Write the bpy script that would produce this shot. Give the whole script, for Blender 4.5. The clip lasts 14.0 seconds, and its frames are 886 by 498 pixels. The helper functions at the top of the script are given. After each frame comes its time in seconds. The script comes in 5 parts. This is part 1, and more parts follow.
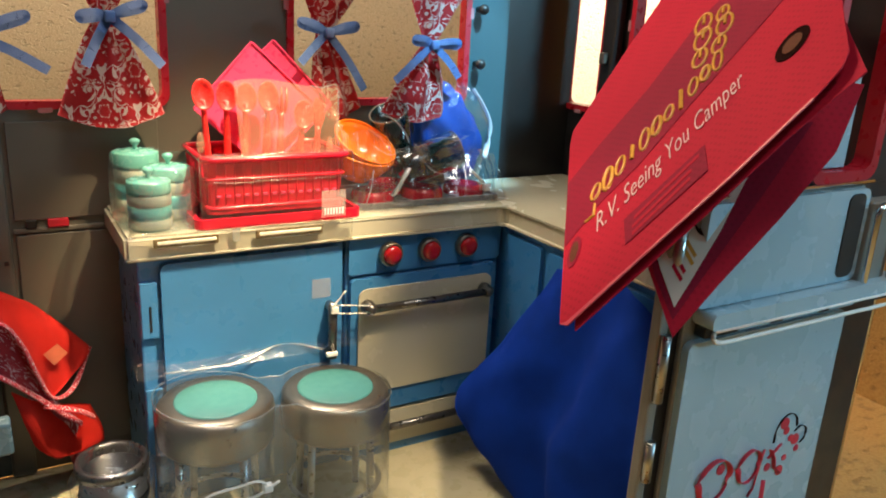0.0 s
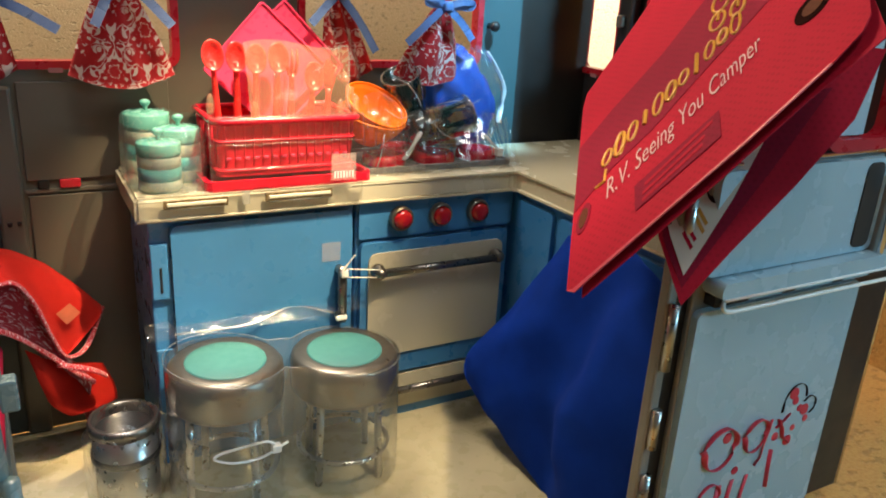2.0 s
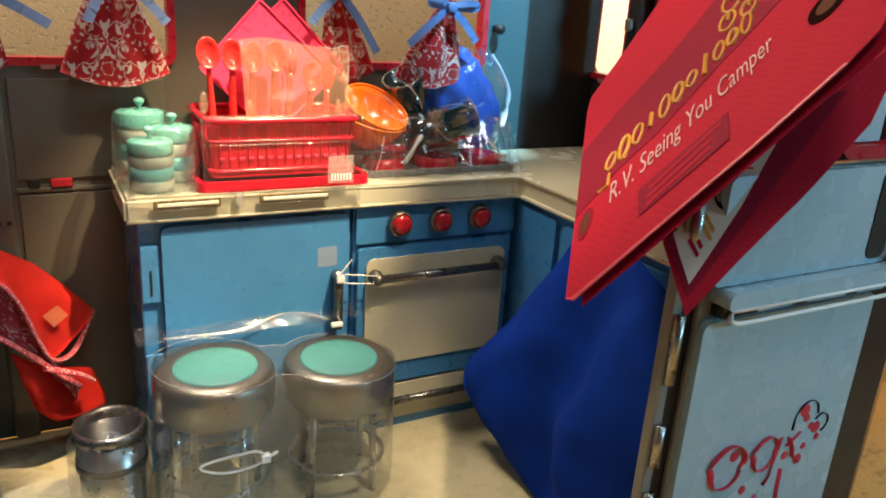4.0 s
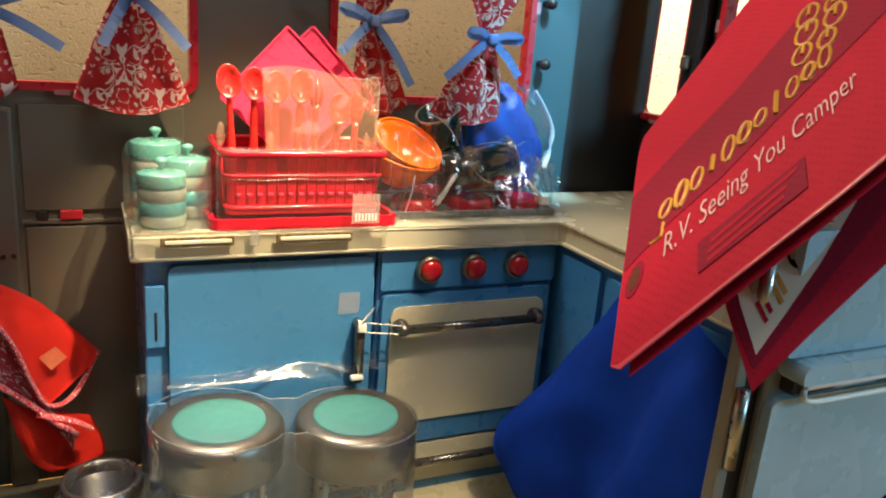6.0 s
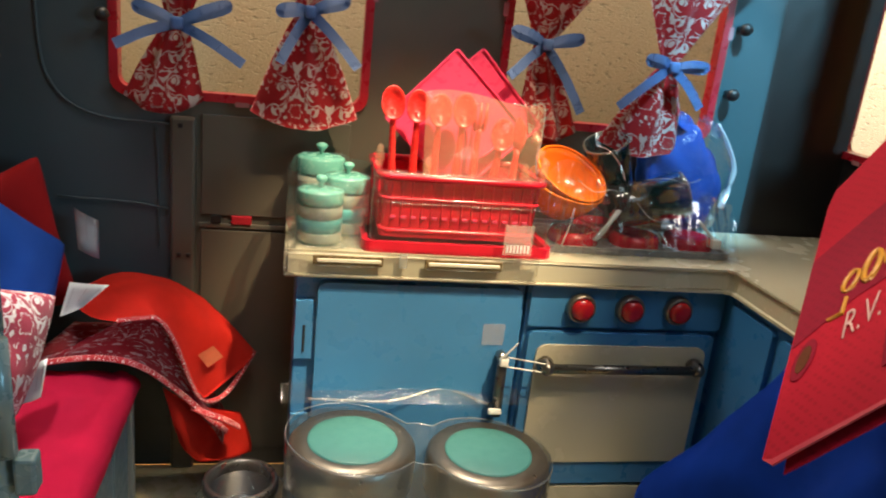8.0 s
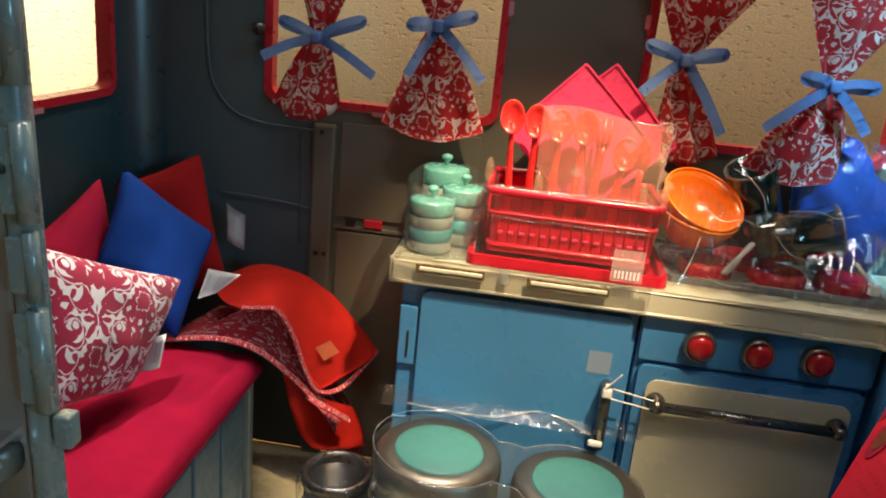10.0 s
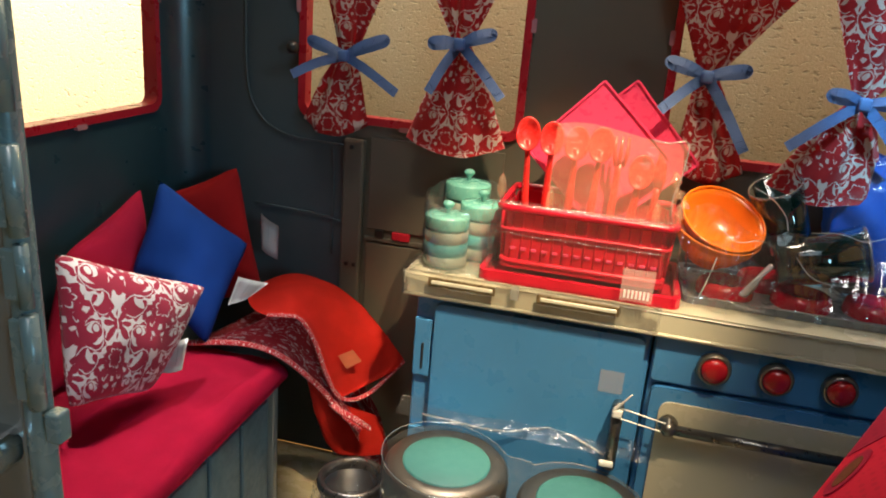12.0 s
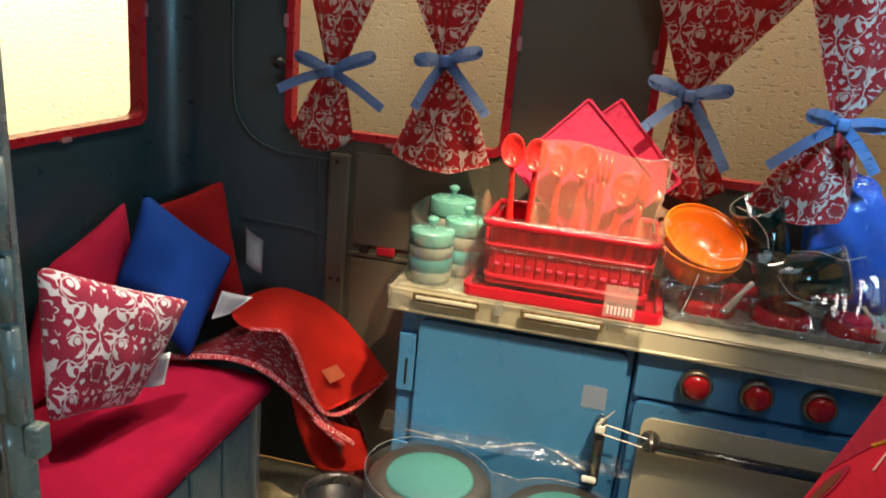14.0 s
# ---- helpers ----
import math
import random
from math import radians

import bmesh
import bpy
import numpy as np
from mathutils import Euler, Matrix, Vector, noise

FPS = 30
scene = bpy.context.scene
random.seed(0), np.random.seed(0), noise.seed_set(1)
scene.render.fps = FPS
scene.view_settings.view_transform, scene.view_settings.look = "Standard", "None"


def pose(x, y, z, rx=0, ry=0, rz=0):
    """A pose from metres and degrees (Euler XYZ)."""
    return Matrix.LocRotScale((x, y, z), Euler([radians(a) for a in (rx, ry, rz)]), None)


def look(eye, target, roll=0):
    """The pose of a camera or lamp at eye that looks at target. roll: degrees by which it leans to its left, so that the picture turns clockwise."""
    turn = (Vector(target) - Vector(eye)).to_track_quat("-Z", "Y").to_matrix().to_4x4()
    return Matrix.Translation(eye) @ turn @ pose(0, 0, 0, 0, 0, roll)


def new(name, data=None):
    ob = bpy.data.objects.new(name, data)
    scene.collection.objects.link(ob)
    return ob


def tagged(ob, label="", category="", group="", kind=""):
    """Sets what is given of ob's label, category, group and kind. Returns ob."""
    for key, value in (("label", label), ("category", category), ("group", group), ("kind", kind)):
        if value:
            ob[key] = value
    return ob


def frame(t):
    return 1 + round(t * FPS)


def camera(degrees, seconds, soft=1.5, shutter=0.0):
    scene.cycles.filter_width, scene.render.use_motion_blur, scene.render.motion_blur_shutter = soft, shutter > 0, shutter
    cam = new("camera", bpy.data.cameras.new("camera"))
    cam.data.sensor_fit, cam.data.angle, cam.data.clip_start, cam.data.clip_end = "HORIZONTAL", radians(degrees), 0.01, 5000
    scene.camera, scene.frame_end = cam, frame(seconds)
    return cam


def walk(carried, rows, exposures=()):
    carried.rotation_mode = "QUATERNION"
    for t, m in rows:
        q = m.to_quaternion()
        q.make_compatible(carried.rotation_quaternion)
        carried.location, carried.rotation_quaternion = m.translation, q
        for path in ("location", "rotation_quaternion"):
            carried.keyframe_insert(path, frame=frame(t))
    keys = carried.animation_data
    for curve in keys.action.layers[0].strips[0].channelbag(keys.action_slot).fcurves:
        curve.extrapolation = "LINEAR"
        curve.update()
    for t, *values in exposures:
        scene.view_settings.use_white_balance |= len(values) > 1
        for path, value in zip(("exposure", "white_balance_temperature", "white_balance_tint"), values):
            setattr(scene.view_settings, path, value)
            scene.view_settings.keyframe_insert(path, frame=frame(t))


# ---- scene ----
cam = camera(59.6, 14.0, 1.9, 0.5)
PATH = [
    (0, (-0.094, -0.669, 0.446), (0.895, 0.969, -0.137), 3.2),
    (0.5, (-0.092, -0.668, 0.446), (0.882, 0.966, -0.171), 3.3),
    (1, (-0.089, -0.669, 0.447), (0.865, 0.966, -0.2), 3.2),
    (1.5, (-0.086, -0.67, 0.445), (0.855, 0.967, -0.215), 3.3),
    (2, (-0.086, -0.67, 0.445), (0.853, 0.963, -0.225), 3.5),
    (4.5, (-0.06, -0.648, 0.426), (0.849, 1.021, -0.198), 4.1),
    (5, (-0.053, -0.631, 0.418), (0.847, 1.055, -0.169), 4.2),
    (5.5, (-0.041, -0.616, 0.417), (0.837, 1.09, -0.145), 4.5),
    (6, (-0.03, -0.608, 0.422), (0.798, 1.127, -0.132), 4.8),
    (6.5, (-0.021, -0.601, 0.428), (0.726, 1.169, -0.129), 5.2),
    (7, (-0.015, -0.595, 0.433), (0.622, 1.214, -0.133), 5.5),
    (7.5, (-0.01, -0.591, 0.435), (0.512, 1.254, -0.135), 5.8),
    (8, (-0.002, -0.586, 0.441), (0.393, 1.284, -0.148), 6.2),
    (8.5, (0.019, -0.589, 0.446), (0.248, 1.304, -0.156), 6.0),
    (9, (0.039, -0.588, 0.444), (0.127, 1.317, -0.157), 6.1),
    (11.5, (0.157, -0.577, 0.465), (-0.272, 1.272, -0.165), 4.5),
    (12, (0.157, -0.579, 0.465), (-0.264, 1.276, -0.154), 4.7),
    (12.5, (0.157, -0.58, 0.465), (-0.256, 1.28, -0.144), 5.0),
    (13, (0.157, -0.58, 0.465), (-0.248, 1.285, -0.133), 5.1),
    (13.5, (0.158, -0.581, 0.465), (-0.24, 1.289, -0.123), 5.2),
    (14, (0.158, -0.581, 0.466), (-0.232, 1.293, -0.113), 5.4),
]
walk(cam, [(t, look(eye, target, roll)) for t, eye, target, roll in PATH],
     [(0, -0.06, 6250, 15), (5, -0.08, 6250, 15), (7, -0.28, 6250, 15), (9, -0.58, 6200, 15), (14, -0.62, 6250, 15)])

# ---------- light ----------
world = bpy.data.worlds.new("shop_air")
scene.world = world
world.use_nodes = True
world.node_tree.nodes["Background"].inputs[0].default_value = (0.55, 0.62, 0.75, 1)
world.node_tree.nodes["Background"].inputs[1].default_value = 0.05
scene.view_settings.exposure = 0.0


def lamp(name, kind, eye, target, energy, colour, size=0.1, spot=40, blend=0.6):
    d = bpy.data.lights.new(name, kind)
    d.energy, d.color = energy, colour
    if kind == "AREA":
        d.shape, d.size = "DISK", size
    if kind == "SPOT":
        d.spot_size, d.spot_blend, d.shadow_soft_size = radians(spot), blend, size
    ob = new(name, d)
    ob.matrix_world = look(eye, target)
    return ob


lamp("shop_ceiling_lamp", "AREA", (0.14, -0.95, 2.3), (0.14, -0.1, 0.2), 12.5, (1.0, 0.92, 0.80), 0.5)
lamp("shop_tube_lights", "AREA", (0.4, -1.7, 2.7), (0.2, -0.3, 0.2), 15, (0.66, 0.90, 1.0), 1.6)
lamp("shop_front_light", "AREA", (1.15, -1.25, 0.62), (-0.2, 0.0, 0.25), 8.0, (0.36, 0.80, 1.0), 0.3)
lamp("warm_display_spot", "SPOT", (0.46, -0.62, 1.5), (0.115, 0.01, 0.27), 340, (1.0, 0.75, 0.41), 0.015, 14, 0.8)
lamp("cool_display_spot", "SPOT", (0.40, -0.70, 1.5), (0.395, 0.10, 0.385), 340, (0.32, 0.78, 1.0), 0.02, 9.5, 0.6)
lamp("bed_display_spot", "SPOT", (-0.09, -0.27, 1.7), (-0.135, -0.110, 0.14), 135, (1.0, 0.90, 0.80), 0.02, 13.5, 0.9)
# unseen spot added to lay a warm patch on the floor
lamp("floor_fill_spot", "SPOT", (0.34, -0.80, 1.6), (0.235, -0.050, -0.02), 110, (1.0, 0.80, 0.48), 0.02, 8, 0.9)
lamp("wall_washer_back", "AREA", (0.05, 0.20, 1.1), (0.05, 0.40, 0.35), 14.0, (1.0, 0.86, 0.62), 0.3)
lamp("wall_washer_left", "SPOT", (-0.52, 0.06, 1.15), (-0.55, 0.30, 0.43), 330, (1.0, 0.92, 0.74), 0.03, 26, 0.7)
lamp("wall_washer_right", "SPOT", (0.76, 0.06, 1.15), (0.79, 0.30, 0.43), 190, (1.0, 0.95, 0.88), 0.03, 30, 0.7)


# ---------- materials ----------
class S:
    """A socket with arithmetic."""
    def __init__(self, nt, out):
        self.nt, self.out = nt, out

    def op(self, kind, *others):
        n = self.nt.nodes.new("ShaderNodeMath")
        n.operation = kind
        for i, o in enumerate((self, *others)):
            if isinstance(o, S):
                self.nt.links.new(o.out, n.inputs[i])
            else:
                n.inputs[i].default_value = o
        return S(self.nt, n.outputs[0])

    def __add__(self, o): return self.op("ADD", o)
    def __sub__(self, o): return self.op("SUBTRACT", o)
    def __mul__(self, o): return self.op("MULTIPLY", o)
    def __lt__(self, o): return self.op("LESS_THAN", o)
    def __gt__(self, o): return self.op("GREATER_THAN", o)


def base_mat(name, rough=0.5, metal=0.0):
    m = bpy.data.materials.new(name)
    m.use_nodes = True
    nt = m.node_tree
    b = nt.nodes["Principled BSDF"]
    b.inputs["Roughness"].default_value, b.inputs["Metallic"].default_value = rough, metal
    return m, nt, b


def noise_tex(nt, scale, detail=4, coord="Object", stretch=(1, 1, 1)):
    tc = nt.nodes.new("ShaderNodeTexCoord")
    mp = nt.nodes.new("ShaderNodeMapping")
    mp.inputs["Scale"].default_value = stretch
    n = nt.nodes.new("ShaderNodeTexNoise")
    n.inputs["Scale"].default_value, n.inputs["Detail"].default_value = scale, detail
    nt.links.new(tc.outputs[coord], mp.inputs[0])
    nt.links.new(mp.outputs[0], n.inputs["Vector"])
    return n.outputs[0]


def mix(nt, fac, a, b):
    n = nt.nodes.new("ShaderNodeMix")
    n.data_type = "RGBA"
    for sock, v in ((n.inputs[0], fac), (n.inputs[6], a), (n.inputs[7], b)):
        if isinstance(v, S):
            nt.links.new(v.out, sock)
        elif isinstance(v, bpy.types.NodeSocket):
            nt.links.new(v, sock)
        else:
            sock.default_value = (*v, 1) if isinstance(v, tuple) else v
    return n.outputs[2]


def ramp(nt, fac, lo, hi):
    n = nt.nodes.new("ShaderNodeMapRange")
    n.inputs[1].default_value, n.inputs[2].default_value = lo, hi
    nt.links.new(fac, n.inputs[0])
    return n.outputs[0]


def bump(nt, b, height, strength, dist=0.001):
    n = nt.nodes.new("ShaderNodeBump")
    n.inputs["Strength"].default_value, n.inputs["Distance"].default_value = strength, dist
    nt.links.new(height, n.inputs["Height"])
    nt.links.new(n.outputs[0], b.inputs["Normal"])


def plastic(name, c, rough=0.4, vary=0.18, scale=14, fine=900, bumps=0.15, metal=0.0, coat=0.0, dist=0.0004):
    """Plastic, paint or metal with blotches at one scale and fine relief at another."""
    m, nt, b = base_mat(name, rough, metal)
    big = ramp(nt, noise_tex(nt, scale), 0.3, 0.7)
    c2 = tuple(max(0, v * (1 - vary)) for v in c)
    c1 = tuple(min(1, v * (1 + vary * 0.5)) for v in c)
    nt.links.new(mix(nt, big, c2, c1), b.inputs["Base Color"])
    small = noise_tex(nt, fine, 3)
    rr = nt.nodes.new("ShaderNodeMapRange")
    rr.inputs[1].default_value, rr.inputs[2].default_value = 0.3, 0.7
    rr.inputs[3].default_value, rr.inputs[4].default_value = max(0.03, rough * 0.8), min(1, rough * 1.25)
    nt.links.new(noise_tex(nt, scale * 5), rr.inputs[0])
    nt.links.new(rr.outputs[0], b.inputs["Roughness"])
    if bumps:
        bump(nt, b, small, bumps, dist)
    b.inputs["Coat Weight"].default_value = coat
    return m


def clear(name, c, rough=0.05, alpha=0.3, trans=1.0, ior=1.45):
    """Thin clear or tinted plastic."""
    m, nt, b = base_mat(name, rough)
    b.inputs["Base Color"].default_value = (*c, 1)
    b.inputs["Transmission Weight"].default_value = trans
    b.inputs["IOR"].default_value = ior
    b.inputs["Alpha"].default_value = alpha
    bump(nt, b, noise_tex(nt, 60, 3), 0.25, 0.002)
    return m


def film(name, tint, rough=0.07, veil=0.0, veil_colour=(1, 1, 1), crinkle=0.5, scale=70, gain=1.6, most=0.6):
    """Clear wrapping: glossy by the angle, with a faint milky veil."""
    m, nt, b = base_mat(name)
    nt.nodes.remove(b)
    tr, gl, df = (nt.nodes.new(k) for k in ("ShaderNodeBsdfTransparent", "ShaderNodeBsdfGlossy", "ShaderNodeBsdfDiffuse"))
    tr.inputs[0].default_value, df.inputs[0].default_value = (*tint, 1), (*veil_colour, 1)
    gl.inputs["Roughness"].default_value = rough
    bp, fr = nt.nodes.new("ShaderNodeBump"), nt.nodes.new("ShaderNodeLayerWeight")
    bp.inputs["Strength"].default_value, bp.inputs["Distance"].default_value = crinkle, 0.004
    nt.links.new(noise_tex(nt, scale, 3), bp.inputs["Height"])
    fr.inputs["Blend"].default_value = 0.5
    for n in (gl, fr):
        nt.links.new(bp.outputs[0], n.inputs["Normal"])
    f = (S(nt, fr.outputs["Facing"]).op("POWER", 4.0) * 0.95 + 0.05) * gain
    m1, m2 = nt.nodes.new("ShaderNodeMixShader"), nt.nodes.new("ShaderNodeMixShader")
    m1.inputs[0].default_value = veil
    nt.links.new(tr.outputs[0], m1.inputs[1]); nt.links.new(df.outputs[0], m1.inputs[2])
    nt.links.new(f.op("MINIMUM", most).out, m2.inputs[0])
    nt.links.new(m1.outputs[0], m2.inputs[1]); nt.links.new(gl.outputs[0], m2.inputs[2])
    nt.links.new(m2.outputs[0], nt.nodes["Material Output"].inputs[0])
    return m


def fabric(name, c, weave=2600, vary=0.15, sheen=0.08, rough=0.9):
    m, nt, b = base_mat(name, rough)
    big = ramp(nt, noise_tex(nt, 22), 0.3, 0.7)
    nt.links.new(mix(nt, big, tuple(v * (1 - vary) for v in c), tuple(min(1, v * (1 + vary)) for v in c)), b.inputs["Base Color"])
    b.inputs["Sheen Weight"].default_value = sheen
    b.inputs["Sheen Tint"].default_value = (*c, 1)
    b.inputs["Specular IOR Level"].default_value = 0.25
    bump(nt, b, noise_tex(nt, weave, 2), 0.35, 0.0006)
    return m


def damask(name, red, white, tile=0.06, rough=0.8, fill=0.0):
    """Printed cotton: mirrored flowers and scrolls on white."""
    m, nt, b = base_mat(name, rough)
    uv = nt.nodes.new("ShaderNodeUVMap")
    warp = nt.nodes.new("ShaderNodeTexNoise")
    warp.inputs["Scale"].default_value = 3.0 / tile
    nt.links.new(uv.outputs[0], warp.inputs["Vector"])
    sep = nt.nodes.new("ShaderNodeSeparateXYZ")
    nt.links.new(uv.outputs[0], sep.inputs[0])
    wob = (S(nt, warp.outputs[0]) - 0.5) * 0.13
    u, v = S(nt, sep.outputs[0]) * (1 / tile) + wob, S(nt, sep.outputs[1]) * (0.8 / tile) + wob

    def disc(x, y, cx, cy, r):
        return ((x - cx) * (x - cx) + (y - cy) * (y - cy)) < r * r

    def less(a, b):
        return a.op("SUBTRACT", b).op("MAXIMUM", 0.0)

    def motif(u, v):
        x = (u.op("FRACT") - 0.5).op("ABSOLUTE")
        y = v.op("FRACT") - 0.5
        g = fill * 0.01
        yy = y + 0.06
        r = (x * x + yy * yy).op("SQRT")
        a = yy.op("ARCTAN2", x)
        # round flower with a broken petal line
        petal = ((a * 7.0).op("COSINE") * 0.014 - r + 0.088).op("ABSOLUTE") < 0.0075
        flower = less(r < ((a * 9.0).op("COSINE") * 0.012 + 0.150), petal * ((a * 7.0).op("COSINE") > -0.75))
        pip = r < 0.022
        # fan of pale drops under it
        dashes = ((a * 12.0).op("COSINE") > 0.30) * (r > 0.168) * (r < 0.222)
        fan = less((r > 0.140) * (r < ((a * 12.0).op("COSINE") * 0.016 + 0.262 + g)) * (yy < 0.02), dashes)
        # leafy crest over it
        y2 = y - 0.255
        b2 = y2.op("ARCTAN2", x)
        r2 = (x * x + y2 * y2 * 0.62).op("SQRT")
        crest = less(r2 < ((b2 * 7.0).op("COSINE") * 0.044 + 0.108 + g), ((b2 * 7.0).op("COSINE") < -0.55) * (r2 > 0.045))
        # scrolls that curl inwards at the top
        lobe = ((y - 0.12).op("ARCTAN2", x - 0.27) * 9.0).op("COSINE") * 0.010
        scroll = less(((x - 0.262) * (x - 0.262) + (y - 0.120) * (y - 0.120)).op("SQRT") < lobe + 0.142 + g, disc(x, y, 0.238, 0.150, 0.094))
        curl = less(disc(x, y, 0.222, 0.176, 0.062), disc(x, y, 0.238, 0.186, 0.034))
        # broad lower leaves and the stem
        edge = ((y + 0.10).op("ARCTAN2", x - 0.30) * 8.0).op("COSINE") * 0.014
        leaf = less(((x - 0.325) * (x - 0.325) + (y + 0.085) * (y + 0.085)).op("SQRT") < edge + 0.128 + g, disc(x, y, 0.262, -0.035, 0.086))
        hook = less(disc(x, y, 0.195, -0.335, 0.112 + g), disc(x, y, 0.238, -0.290, 0.074))
        drop = (x * x * 2.4 + (y + 0.405) * (y + 0.405)) < 0.0085 + g * 0.1
        sprig = less(disc(x, y, 0.105, -0.405, 0.080 + g), disc(x, y, 0.128, -0.358, 0.054))
        bud = disc(x, y, 0.092, 0.420, 0.036 + g)
        spark = (x - 0.40).op("ABSOLUTE") + (y - 0.30).op("ABSOLUTE") * 0.6 < 0.030
        fleck = (x - 0.10).op("ABSOLUTE") * 0.6 + (y - 0.12).op("ABSOLUTE") < 0.020
        out = crest
        for e in (flower, pip, fan, scroll, curl, leaf, hook, drop, sprig, bud, spark, fleck):
            out = out.op("MAXIMUM", e)
        ring = (((x - 0.262) * (x - 0.262) + (y - 0.120) * (y - 0.120)).op("SQRT") - 0.119).op("ABSOLUTE") < 0.005
        vein = (((x - 0.325) * (x - 0.325) + (y + 0.085) * (y + 0.085)).op("SQRT") - 0.104).op("ABSOLUTE") < 0.005
        spine = (x < 0.006) * (y > 0.17) * (y < 0.33)
        return less(less(less(out, ring), vein), spine)

    both = motif(u, v).op("MAXIMUM", motif(u + 0.5, v + 0.5))
    shade = ramp(nt, noise_tex(nt, 40), 0.3, 0.7)
    ink = mix(nt, shade, tuple(c * 0.75 for c in red), red)
    nt.links.new(mix(nt, both, white, ink), b.inputs["Base Color"])
    b.inputs["Sheen Weight"].default_value = 0.2
    bump(nt, b, noise_tex(nt, 2400, 2), 0.3, 0.0005)
    return m


def card_stock(name, c):
    """Printed card: matt, with a fine halftone grid and slight wear."""
    m, nt, b = base_mat(name, 0.75)
    b.inputs["Specular IOR Level"].default_value = 0.18
    tc = nt.nodes.new("ShaderNodeTexCoord")
    v = nt.nodes.new("ShaderNodeTexVoronoi")
    v.inputs["Scale"].default_value, v.inputs["Randomness"].default_value = 240, 0.15
    nt.links.new(tc.outputs["Object"], v.inputs["Vector"])
    dots = ramp(nt, v.outputs["Distance"], 0.30, 0.42)
    worn = ramp(nt, noise_tex(nt, 10), 0.3, 0.75)
    c1 = mix(nt, dots, tuple(q * 0.82 for q in c), c)
    nt.links.new(mix(nt, (S(nt, worn) * 0.5), c1, tuple(q * 0.86 for q in c)), b.inputs["Base Color"])
    bump(nt, b, noise_tex(nt, 1600, 2), 0.06, 0.0004)
    return m


def stucco(name, c, scale=45, relief=0.45):
    """Sprayed plaster: fine grain, scattered short pits, faint stains."""
    m, nt, b = base_mat(name, 0.95)
    grain = noise_tex(nt, scale * 2.6, 5)
    pit = ramp(nt, noise_tex(nt, scale, 3, stretch=(0.75, 1, 1.5)), 0.30, 0.44)
    stain = ramp(nt, noise_tex(nt, 5), 0.3, 0.7)
    c1 = mix(nt, pit, tuple(v * 0.66 for v in c), c)
    c2 = mix(nt, ramp(nt, grain, 0.3, 0.6), tuple(v * 0.86 for v in c), (1.0, 1.0, 1.0))
    mul = nt.nodes.new("ShaderNodeMix")
    mul.data_type, mul.blend_type = "RGBA", "MULTIPLY"
    mul.inputs[0].default_value = 0.35
    nt.links.new(c1, mul.inputs[6]); nt.links.new(c2, mul.inputs[7])
    nt.links.new(mix(nt, (S(nt, stain) * 0.35), mul.outputs[2], tuple(min(1, v * 1.06) for v in c)), b.inputs["Base Color"])
    h = S(nt, pit) * 0.7 + S(nt, grain) * 0.5
    bump(nt, b, h.out, relief, 0.0022)
    return m


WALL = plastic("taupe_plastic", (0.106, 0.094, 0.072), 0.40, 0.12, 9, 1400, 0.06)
# same shell plastic as WALL, with cool light and shade mixed into the colours
WALL_COOL_SHADE = plastic("cool_shade_plastic", (0.018, 0.052, 0.068), 0.33, 0.12, 9, 1400, 0.06)
WALL_COOL_LIT = plastic("cool_lit_plastic", (0.034, 0.078, 0.092), 0.40, 0.12, 9, 1400, 0.06)
WALL_COOL_DIM = plastic("cool_dim_plastic", (0.054, 0.074, 0.082), 0.42, 0.12, 9, 1400, 0.06)
# near-black shell plastic; shade of the far end is put into this colour
WALL_DARK = plastic("dark_shade_plastic", (0.018, 0.018, 0.019), 0.36, 0.12, 9, 1400, 0.06)
LEAF_GREY = plastic("warm_grey_plastic", (0.20, 0.19, 0.17), 0.35, 0.15, 12, 1200, 0.1)
# dark warm grey post plastic with its cool sheen mixed into the colour
COOL_SHEEN = plastic("cool_sheen_plastic", (0.15, 0.235, 0.255), 0.26, 0.2, 14, 1200, 0.1)
for shiny in (WALL_COOL_SHADE, COOL_SHEEN):
    shiny.node_tree.nodes["Principled BSDF"].inputs["Specular IOR Level"].default_value = 1.0
RED_FRAME = plastic("red_plastic", (0.42, 0.012, 0.025), 0.3, 0.15, 20, 1200, 0.08)
STUCCO = stucco("tan_stucco", (0.66, 0.55, 0.35), 150)
BROWN_STUCCO = stucco("brown_stucco", (0.62, 0.37, 0.12), 95, 1.0)
SHOP = plastic("shop_paint", (0.45, 0.43, 0.40), 0.8, 0.1, 2, 200, 0.1)
BLUE = plastic("sky_blue_enamel", (0.045, 0.190, 0.420), 0.3, 0.10, 11, 1500, 0.06, coat=0.15)
BLUE_DEEP = plastic("deep_blue_enamel", (0.036, 0.185, 0.47), 0.3, 0.14, 11, 1500, 0.06)
CREAM = plastic("cream_plastic", (0.52, 0.49, 0.36), 0.24, 0.04, 6, 1500, 0.03, coat=0.5)
BRONZE = plastic("bronze_plastic", (0.20, 0.15, 0.075), 0.28, 0.15, 40, 900, 0.05, metal=0.5)
PALE_CREAM = plastic("pale_cream_plastic", (0.60, 0.58, 0.46), 0.3, 0.1, 16, 1500, 0.05)
FLOOR_M = plastic("ivory_floor", (0.50, 0.44, 0.27), 0.28, 0.15, 12, 1200, 0.06)
CHROME = plastic("chrome", (0.74, 0.74, 0.74), 0.14, 0.05, 30, 600, 0.0, metal=1.0)
STEEL = plastic("dull_steel", (0.42, 0.41, 0.39), 0.30, 0.08, 25, 600, 0.01, metal=1.0)
